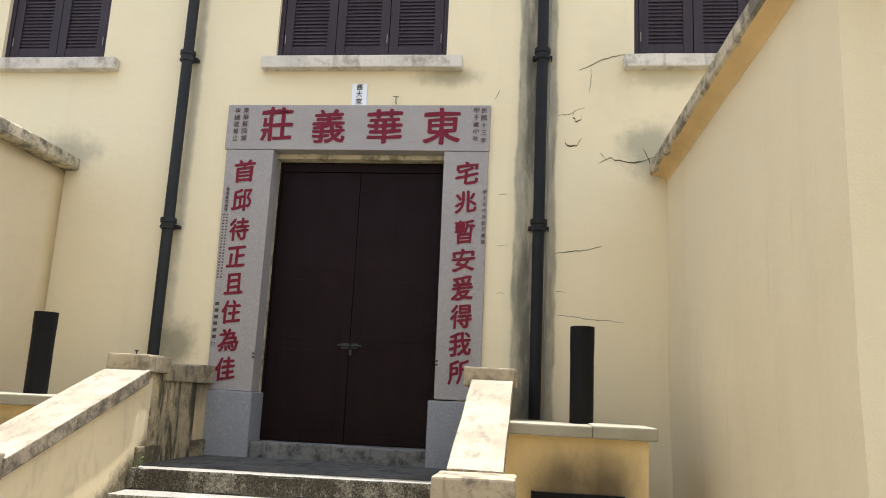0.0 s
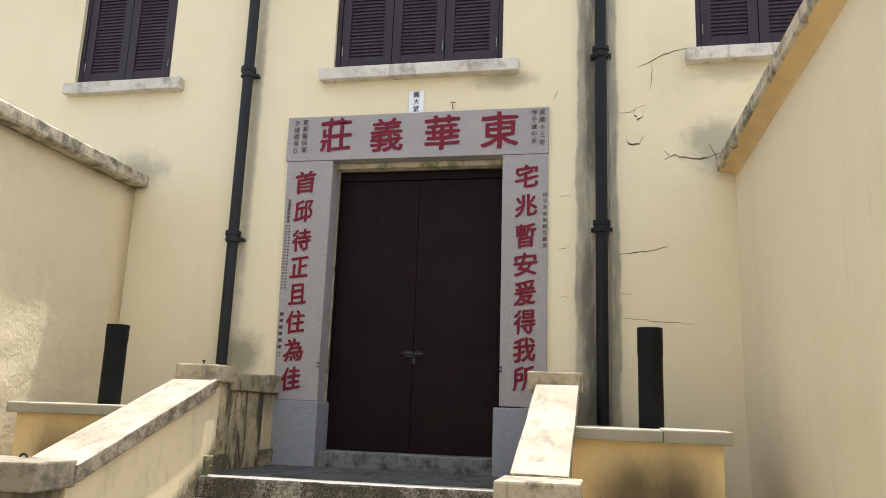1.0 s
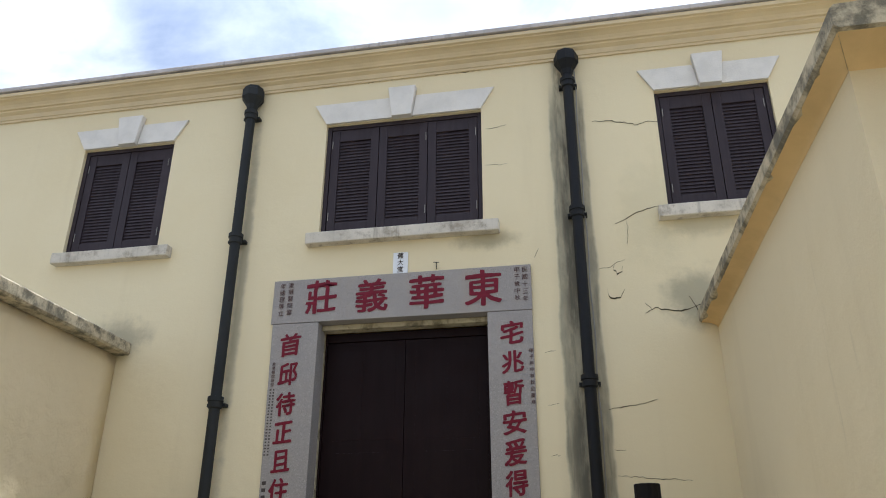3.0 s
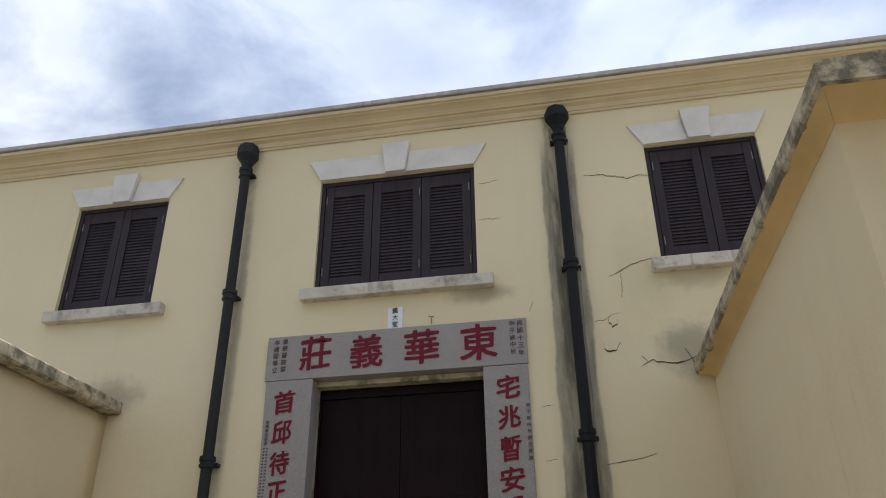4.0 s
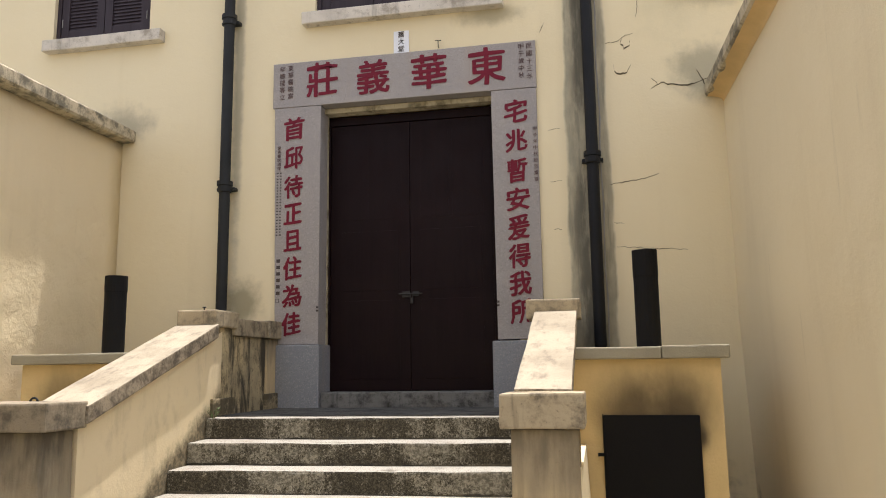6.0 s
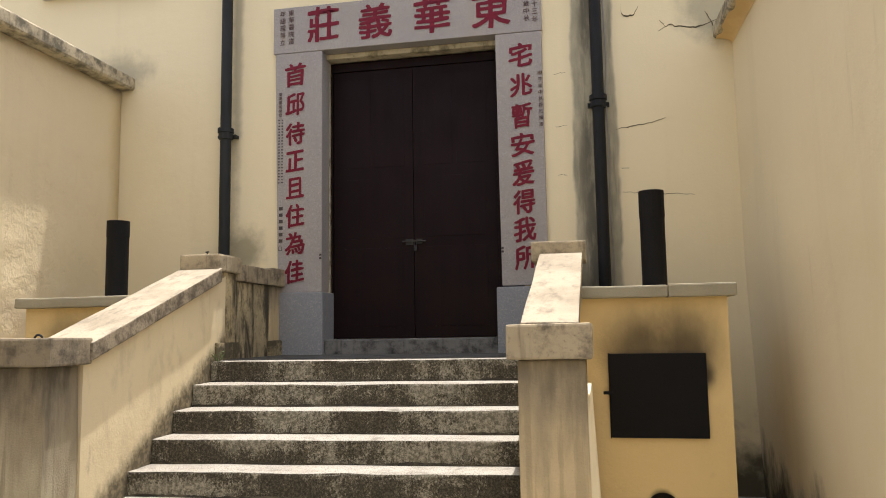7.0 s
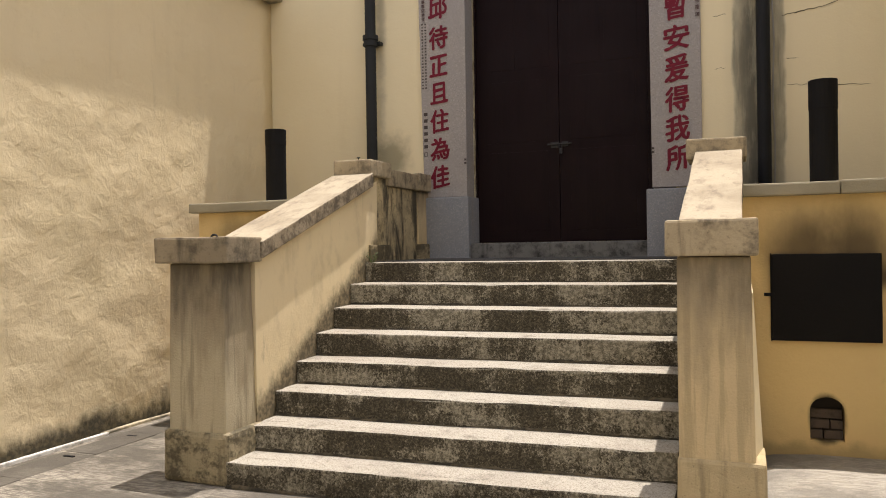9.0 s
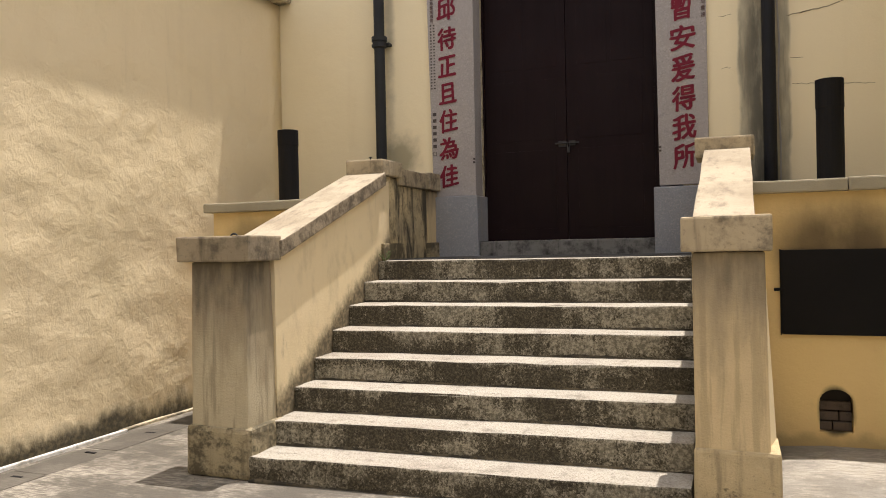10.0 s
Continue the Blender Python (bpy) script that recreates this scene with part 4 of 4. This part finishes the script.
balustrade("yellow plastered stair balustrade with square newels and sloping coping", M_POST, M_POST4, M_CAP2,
           cap=(-0.455, 0.115, -3.37, -2.99, 1.392, 1.557),
           shaft=(-0.375, 0.068, -3.345, -3.02, 0.31, -0.365, 0.062, -3.325, -3.05, 1.392),
           base=(-0.41, 0.12, -3.375, -2.96, 0.0, -0.405, 0.112, -3.37, -2.97, 0.332, 0.036),
           rail=(-0.265, 0.133, -3.02, 1.525, -1.36, 2.115, 0.115),
           body=(-0.215, 0.078, -3.03, 1.42, -1.2, 2.06),
           ucap=(-0.255, 0.115, -1.375, -0.965, 2.095, 2.238),
           ushaft=(-0.2, 0.075, -1.34, -1.0, LAND - 0.02, 2.095),
           low=(-0.2, 0.11, -0.99))
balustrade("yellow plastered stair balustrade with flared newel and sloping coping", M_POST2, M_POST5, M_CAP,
           cap=(2.71, 3.16, -3.23, -2.84, 1.403, 1.59),
           shaft=(2.765, 3.130, -3.20, -2.87, 0.36, 2.765, 3.122, -3.19, -2.88, 1.403),
           base=(2.752, 3.185, -3.225, -2.82, 0.0, 2.755, 3.178, -3.215, -2.83, 0.375, 0.02),
           rail=(2.755, 3.085, -2.87, 1.60, -1.20, 2.165, 0.115),
           body=(2.747, 3.05, -2.88, 1.47, -1.1, 2.06),
           ucap=(2.685, 3.115, -1.215, -0.80, 2.10, 2.255),
           ushaft=(2.747, 3.05, -1.18, -0.83, LAND - 0.02, 2.10),
           low=(2.73, 3.04, -0.82))
stair_right = [o for o in scene.objects if o.name.startswith("balustrade") and o.parent is None][-1]
bm = bmesh.new()
hexa(bm, [(3.0, -3.188, 0.0), (3.136, -3.188, 0.0), (3.188, -2.86, 0.0), (3.0, -2.86, 0.0)], [(3.0, -3.18, 1.2), (3.126, -3.18, 1.2), (3.132, -2.86, 1.2), (3.0, -2.86, 1.2)])
hexa(bm, [(3.0, -2.858, 0.0), (3.188, -2.858, 0.0), (3.188, -1.86, 0.0), (3.0, -1.86, 0.0)], [(3.0, -2.858, 1.2), (3.132, -2.858, 1.2), (3.132, -1.86, 1.2), (3.0, -1.86, 1.2)])
part("batter", bevelled(bm, 0.004), M_RIGHT, stair_right, "battered yellow foot of the stair wall")


# ---------------- burners ----------------
def burner(cx, x0, x1, zf, yf, label, chim_dx, chim_z, two_slabs):
    """A plastered paper burner with an iron hatch, an arched draught hole and an iron flue. Its own frame: x from its hatch, z from the yard."""
    t = thing("paper_burner", label, "burner", "paper burners", at=(cx, yf, zf))
    a, b = x0 - cx, x1 - cx
    d = 1.02
    top = 1.68
    # body with the draught hole left open
    hx, hz, sp = 0.10, 0.09, 0.29
    bm = bmesh.new()
    arc = [(hx * math.cos(math.pi * i / 10), sp + (0.085) * math.sin(math.pi * i / 10)) for i in range(11)]
    ring = [(hx, hz)] + arc + [(-hx, hz)]
    front = [bm.verts.new((x, 0, z)) for x, z in ring]
    deep = [bm.verts.new((x, 0.12, z)) for x, z in ring]
    outer = [bm.verts.new((x, 0, z)) for x, z in ((b, -0.05), (b, top), (a, top), (a, -0.05))]
    half = len(ring) // 2
    bm.faces.new([outer[0], outer[1]] + front[half::-1])
    bm.faces.new([outer[2], outer[3]] + front[:half - 1:-1])
    bm.faces.new([outer[1], outer[2], front[half]])
    bm.faces.new([outer[3], outer[0], front[0], front[-1]])
    for i in range(len(ring)):
        j = (i + 1) % len(ring)
        bm.faces.new((front[i], front[j], deep[j], deep[i]))
    bk = [bm.verts.new((x, d, z)) for x, z in ((b, -0.05), (b, top), (a, top), (a, -0.05))]
    for i in range(4):
        j = (i + 1) % 4
        bm.faces.new((outer[i], outer[j], bk[j], bk[i]))
    bm.faces.new(bk[::-1])
    part("body", bm, M_SOOT, t)
    # bricks in the draught hole
    hole = part("brick_infill", box(-hx + 0.002, hx - 0.002, 0.10, 0.118, hz, sp + 0.085), M_MORTAR, t, "dark sooty opening")
    for row in range(3):
        zz = hz + 0.004 + row * 0.066
        if row == 2:
            spans = ((-0.094, 0.094),)
        else:
            m = -0.02 if row == 0 else 0.02
            spans = ((-0.097, m - 0.004), (m + 0.004, 0.097))
        for u, v in spans:
            part("brick", box(u, v, 0.045 + 0.01 * row, 0.10, zz, zz + 0.058, 0.005), M_BRICK, hole)
    for n, (u, v, up) in enumerate(((a - 0.06, 0.088, 0.0), (0.089, b + 0.06, 0.007)) if two_slabs else ((a - 0.06, b + 0.06, 0.0),)):
        part("slab", worn(box(u, v, -0.065 - up / 3, d + 0.05, top + 0.002, top + 0.084 + up, 0.012), 0.1, 0.007, cx + n), M_SLAB, t, "grey cement slab on top")
    # hatch
    hatch = part("hatch", box(-0.318, 0.318, -0.028, 0.012, 0.735, 1.30, 0.006), M_BLACK, t, "black iron hatch door")
    part("hatch_rim", box(-0.326, -0.318, -0.02, 0.01, 0.73, 1.305), M_BLACK, hatch)
    part("hatch_bar", box(-0.365, -0.30, -0.036, -0.018, 1.025, 1.047, 0.004), M_BLACK, hatch, "short iron latch bar")
    # flue
    fy = 0.52
    bm = lathe(bmesh.new(), chim_dx, fy, [(0.092, top + 0.084), (0.092, top + 0.62), (0.095, top + 0.63), (0.095, chim_z), (0.085, chim_z), (0.085, chim_z - 0.2)])
    part("flue", bm, M_BLACK, t, "black iron flue pipe", smooth=False)
    return t


burner(3.573, 3.056, 4.05, 0.09, -1.80, "yellow plastered paper burner with black iron hatch and soot", 0.047, 2.60 - 0.09, True)
burner(-0.80, -1.33, -0.27, 0.115, -1.84, "yellow plastered paper burner beside the stair with black flue", -0.08, 2.56 - 0.115, False)


# ---------------- drainpipes ----------------
def drainpipe(x, label, collars, z_end, paint):
    t = thing("drainpipe", label, "drainpipe", "drainpipes", at=(x, -0.10, 0))
    part("pipe", tube(bmesh.new(), (0, 0, z_end), (0, 0, 7.25), 0.056, 20), paint, t)
    bm = lathe(bmesh.new(), 0, 0, [(0.062, 7.18), (0.075, 7.24), (0.12, 7.31), (0.138, 7.335), (0.138, 7.43), (0.125, 7.44), (0.12, 7.475), (0.10, 7.48)], 8)
    part("hopper", bm, paint, t, "octagonal cast iron hopper head")
    for z in collars:
        bm = lathe(bmesh.new(), 0, 0, [(0.058, z - 0.09), (0.072, z - 0.08), (0.072, z - 0.02), (0.082, z - 0.015), (0.082, z + 0.03), (0.06, z + 0.035)], 20)
        box(-0.10, 0.10, 0.02, 0.095, z - 0.06, z - 0.03, 0, bm)
        part("collar", bm, paint, t)
    return t


drainpipe(-0.51, "dark grey cast iron drainpipe with octagonal hopper head", (7.12, 5.49, 3.65), 0.0, M_PIPE)
drainpipe(3.265, "black weathered cast iron drainpipe with octagonal hopper head", (7.10, 5.49, 3.71, 1.75), 0.05, M_PIPE2)

# ---------------- inscriptions on the granite ----------------
for ch, z, w, h in (("首", 4.218, 0.23, 0.25), ("邱", 3.908, 0.205, 0.24), ("待", 3.598, 0.21, 0.235), ("正", 3.312, 0.20, 0.215),
                    ("且", 3.034, 0.195, 0.22), ("住", 2.752, 0.205, 0.235), ("為", 2.466, 0.21, 0.23), ("佳", 2.183, 0.205, 0.235)):
    glyph(ch, 0.224, z, w, h, FY, M_RED, j_left, 0.006, lean=0.10)
for ch, z, w, h in (("宅", 4.224, 0.235, 0.24), ("兆", 3.924, 0.22, 0.225), ("暫", 3.622, 0.205, 0.245), ("安", 3.338, 0.225, 0.23),
                    ("爰", 3.059, 0.21, 0.245), ("得", 2.783, 0.21, 0.235), ("我", 2.513, 0.215, 0.235), ("所", 2.247, 0.205, 0.23)):
    glyph(ch, 2.541, z, w, h, FY, M_RED, j_right, 0.006, lean=0.10)
for ch, x, z, w, h in (("莊", 0.526, 4.731, 0.345, 0.375), ("義", 1.082, 4.710, 0.35, 0.365), ("華", 1.672, 4.712, 0.37, 0.375), ("東", 2.266, 4.716, 0.39, 0.385)):
    glyph(ch, x, z, w, h, FY - 0.004, M_RED, lintel, 0.0075, lean=0.03)


def column(text, x, z0, z1, size, parent, y=FY):
    for i, ch in enumerate(text):
        glyph(ch, x, z0 + (z1 - z0) * i / (len(text) - 1), size, size, y, M_SMALL, parent, 0.0003, "small_character")


column("民國十三年", 2.692, 4.888, 4.572, 0.056, lintel, FY - 0.004)
column("甲子歲中秋", 2.612, 4.888, 4.588, 0.056, lintel, FY - 0.004)
column("東華醫院當", 0.178, 4.884, 4.578, 0.06, lintel, FY - 0.004)
column("年總理等立", 0.084, 4.880, 4.572, 0.06, lintel, FY - 0.004)
column("甲子年中秋穀旦重建", 2.725, 4.03, 3.525, 0.04, j_right)
column("東華醫院總理", 0.062, 4.02, 3.80, 0.036, j_left)
# rows of small writing that stay plain bars
for cx in (0.048, 0.082):
    for i in range(22):
        z = 3.755 - i * 0.031
        w = 0.016 + 0.004 * math.sin(i * 2.3 + cx * 40)
        part("writing_bar", box(cx - w / 2, cx + w / 2, FY - 0.0035, FY + 0.003, z - 0.013, z), M_INK, j_left)
for i in range(6):
    z = 2.845 - i * 0.066
    part("writing_bar", box(0.072 - 0.02, 0.072 + 0.02, FY - 0.0035, FY + 0.003, z - 0.034, z), M_INK, j_left)
bm = bmesh.new()
for a, b, c, d in ((0.05, 0.086, 2.436, 2.440), (0.05, 0.086, 2.40, 2.404), (0.05, 0.054, 2.404, 2.436), (0.082, 0.086, 2.404, 2.436)):
    box(a, b, FY - 0.0035, FY + 0.003, c, d, 0, bm)
part("seal_outline", bm, M_INK, j_left)

plaque = thing("name_plaque", "small white enamel plaque with black characters on the wall", "plaque")
face = part("plate", bevelled(box(1.295, 1.457, -0.016, -0.001, 4.948, 5.19), 0.004), M_PLAQUE, plaque)
for i, ch in enumerate("舊大堂"):
    glyph(ch, 1.376, 5.15 - 0.078 * i, 0.066, 0.066, -0.016, M_INK, plaque, 0.0004, "character", 0.002)

# ---------------- cracks and scars in the front ----------------
def crack(points, width, mat=M_CRACK, name="crack"):
    """A thin jagged opening drawn as a tapering sliver on the wall."""
    pts = []
    for (ax, az), (bx, bz) in zip(points, points[1:]):
        n = max(2, int(math.hypot(bx - ax, bz - az) / 0.022))
        for i in range(n):
            pts.append((ax + (bx - ax) * i / n, az + (bz - az) * i / n))
    pts.append(points[-1])
    bm = bmesh.new()
    up, dn = [], []
    for i, (x, z) in enumerate(pts):
        j = noise.noise(Vector((x * 31, z * 31, 1.7))) * 0.016
        t = i / (len(pts) - 1)
        w = 0.6 * width * (0.25 + 0.75 * math.sin(math.pi * (0.12 + 0.76 * t))) * (0.6 + 0.8 * abs(noise.noise(Vector((x * 19, z * 23, 9.1)))))
        dx = -w if abs(points[-1][1] - points[0][1]) > abs(points[-1][0] - points[0][0]) else 0
        dz = 0 if dx else w
        up.append(bm.verts.new((x + j - dx / 2, -0.0035, z + j + dz / 2)))
        dn.append(bm.verts.new((x + j + dx / 2, -0.0035, z + j - dz / 2)))
    for i in range(len(pts) - 1):
        bm.faces.new((up[i], up[i + 1], dn[i + 1], dn[i]))
    return part(name, bm, mat, wall_north)


crack([(3.50, 6.60), (3.66, 6.60), (3.84, 6.55), (3.97, 6.505), (4.08, 6.535), (4.185, 6.515)], 0.02)
crack([(3.64, 5.34), (3.75, 5.385), (3.87, 5.455), (4.02, 5.49), (4.12, 5.51)], 0.02)
crack([(3.76, 5.36), (3.765, 5.25), (3.735, 5.09)], 0.010)
crack([(3.85, 4.355), (3.947, 4.41), (4.077, 4.375), (4.181, 4.355), (4.292, 4.39), (4.37, 4.41)], 0.026)
crack([(3.86, 4.46), (3.90, 4.39)], 0.018)
crack([(4.27, 4.50), (4.33, 4.39), (4.36, 4.30)], 0.022)
crack([(3.42, 3.432), (3.577, 3.457), (3.733, 3.471), (3.875, 3.515)], 0.016)
crack([(3.44, 4.85), (3.55, 4.86), (3.63, 4.916), (3.70, 4.93)], 0.013)
crack([(3.60, 4.91), (3.585, 4.83), (3.61, 4.78), (3.66, 4.80), (3.67, 4.86)], 0.030, name="scar")
crack([(3.507, 4.65), (3.515, 4.56), (3.566, 4.52), (3.634, 4.54), (3.669, 4.61)], 0.034, name="scar")
crack([(2.80, 5.03), (2.845, 5.13)], 0.012)
crack([(2.325, 6.645), (2.442, 6.645), (2.553, 6.677)], 0.014)
crack([(2.313, 6.176), (2.43, 6.165), (2.535, 6.166)], 0.012)
crack([(2.86, 4.014), (2.96, 4.021)], 0.010)
crack([(2.87, 3.02), (2.96, 3.03)], 0.008)
crack([(2.86, 3.50), (2.97, 3.505)], 0.008)
crack([(3.45, 2.825), (3.62, 2.815), (3.8, 2.80), (4.10, 2.78)], 0.011)
crack([(3.44, 3.06), (3.54, 3.05)], 0.009)
crack([(0.9, 7.462), (1.15, 7.468), (1.4, 7.463)], 0.018)
crack([(1.7, 7.465), (2.1, 7.462), (2.35, 7.467)], 0.016)

# small hooks and wires
bm = tube(bmesh.new(), (1.77, 0.0, 4.975), (1.77, -0.03, 4.975), 0.004, 8)
tube(bm, (1.77, -0.03, 4.973), (1.77, -0.035, 5.04), 0.004, 8)
tube(bm, (1.74, -0.035, 5.04), (1.80, -0.035, 5.035), 0.004, 8)
tagged(part("iron_hook", bm, M_PIPE), "small rusty iron hook in the wall over the door", "hook")


def cable(points, r, name, label, material):
    bm = bmesh.new()
    rings = [[bm.verts.new((x + r * math.cos(a * math.pi / 4), y + r * math.sin(a * math.pi / 4), z)) for a in range(8)] for x, y, z in points]
    for p, q in zip(rings, rings[1:]):
        for i in range(8):
            bm.faces.new((p[i], p[(i + 1) % 8], q[(i + 1) % 8], q[i]))
    return tagged(part(name, bm, material), label, "cable")


cable([(3.345 + 0.008 * math.sin(i * 1.9), -0.055, 7.28 - i * 0.29) for i in range(24)], 0.007, "cable", "thin grey cable running down beside the drainpipe", M_WIRE)

bm = bmesh.new()
ring = [(-0.22 + 0.026 * math.cos(math.pi * i / 8), -3.06, 1.556 + 0.022 * math.sin(math.pi * i / 8)) for i in range(9)]
for p, q in zip(ring, ring[1:]):
    tube(bm, p, q, 0.007, 8)
tagged(part("iron_ring", bm, M_PIPE), "rusty iron loop set in the newel cap", "ring")
bm = tube(bmesh.new(), (-0.07, -1.25, 2.236), (-0.07, -1.25, 2.27), 0.006, 8)
tube(bm, (-0.085, -1.25, 2.27), (-0.055, -1.25, 2.27), 0.006, 8)
tagged(part("iron_hook", bm, M_PIPE), "small rusty iron stub on the upper newel cap", "hook")

# weed in the corner of the landing
weed = thing("weed", "small green weed growing from the landing edge", "plant", at=(0.14, -1.43, LAND))
weed.scale = (1.6, 1.4, 1.3)
rnd = random.Random(4)
bm = bmesh.new()
for i in range(7):
    a = rnd.uniform(0, 6.28)
    tube(bm, (0, 0, -0.01), (0.035 * math.cos(a), 0.03 * math.sin(a), 0.035 + rnd.uniform(0, 0.03)), 0.0015, 5)
part("stem", bm, M_LEAF, weed)
for i in range(22):
    a, r, h = rnd.uniform(0, 6.28), rnd.uniform(0.008, 0.05), rnd.uniform(0.01, 0.07)
    c = Vector((r * math.cos(a), r * 0.8 * math.sin(a), h))
    d = Vector((math.cos(a), math.sin(a), rnd.uniform(-0.2, 0.7))).normalized() * rnd.uniform(0.014, 0.026)
    s = d.cross(Vector((0, 0, 1))).normalized() * 0.007
    bm = bmesh.new()
    bm.faces.new([bm.verts.new(p) for p in (c - d / 2, c + s, c + d / 2 + Vector((0, 0, -0.003)), c - s)])
    part("leaf", bm, M_LEAF, weed)

# ---------------- gutters along the side walls ----------------
def slab_mesh(w, l, t):
    bm = box(-w / 2, w / 2, -l / 2, l / 2, 0, t, 0.006)
    me = bpy.data.meshes.new("slab")
    bm.to_mesh(me)
    bm.free()
    me.materials.append(M_GUTTER)
    return me


def gutter(name, label, x, w, y0, y1, l, z, lean):
    g = thing(name, label, "gutter", kind="structure")
    me = slab_mesh(w, l - 0.012, 0.03)
    n = int((y1 - y0) / l)
    for i in range(n):
        y = y0 + l * (i + 0.5)
        s = new("slab", me)
        s.parent = g
        s.location = (x + lean * -y, y, ground_z(x, y) + z + rnd.uniform(-0.002, 0.002))
        s.rotation_euler = (rnd.uniform(-0.006, 0.006), rnd.uniform(-0.006, 0.006), 0)
    return g


gutter("gutter_west", "row of dark cement gutter slabs along the yard wall", -1.50, 0.30, -8.0, -0.3, 0.62, -0.0255, 0.012)
gutter("gutter_east", "row of dark cement gutter slabs along the yard wall", 4.30, 0.46, -4.2, -0.2, 0.5, -0.0255, 0.012)
for i in range(7):
    y = -1.9 - 0.62 * i
    tagged(part("drain_slot", box(-1.50 - 0.045 + 0.012 * -y, -1.50 + 0.045 + 0.012 * -y, y - 0.012, y + 0.012, 0.001, 0.0085), M_DARK), "narrow dark slot in the gutter slab", "drain slot", "drain slots")
bm = worn(box(-1.712, -1.672, -8.0, -2.55, -0.02, 0.026, 0.008), 0.2, 0.008, 2.0, 14)
tagged(part("lime_strip_west", bm, M_LIME), "bright white lime-washed kerb strip at the wall foot", "kerb strip", kind="structure")
bm = worn(box(-1.765, -1.715, -2.55, -0.3, -0.02, 0.02, 0.006), 0.2, 0.008, 5.0, 10)
tagged(part("lime_strip_west_end", bm, M_WALLCAP), "stained kerb strip at the wall foot", "kerb strip", kind="structure")
bm = bmesh.new()
hexa(bm, [(4.522, -0.2, 0.05), (4.57, -0.2, 0.05), (4.67, -4.1, 0.05), (4.622, -4.1, 0.05)], [(4.53, -0.2, 0.108), (4.57, -0.2, 0.125), (4.67, -4.1, 0.125), (4.63, -4.1, 0.108)])
tagged(part("lime_strip_east", worn(bm, 0.2, 0.012, 1.0, 20), M_LIME2), "white lime-washed kerb strip at the wall foot", "kerb strip", kind="structure")
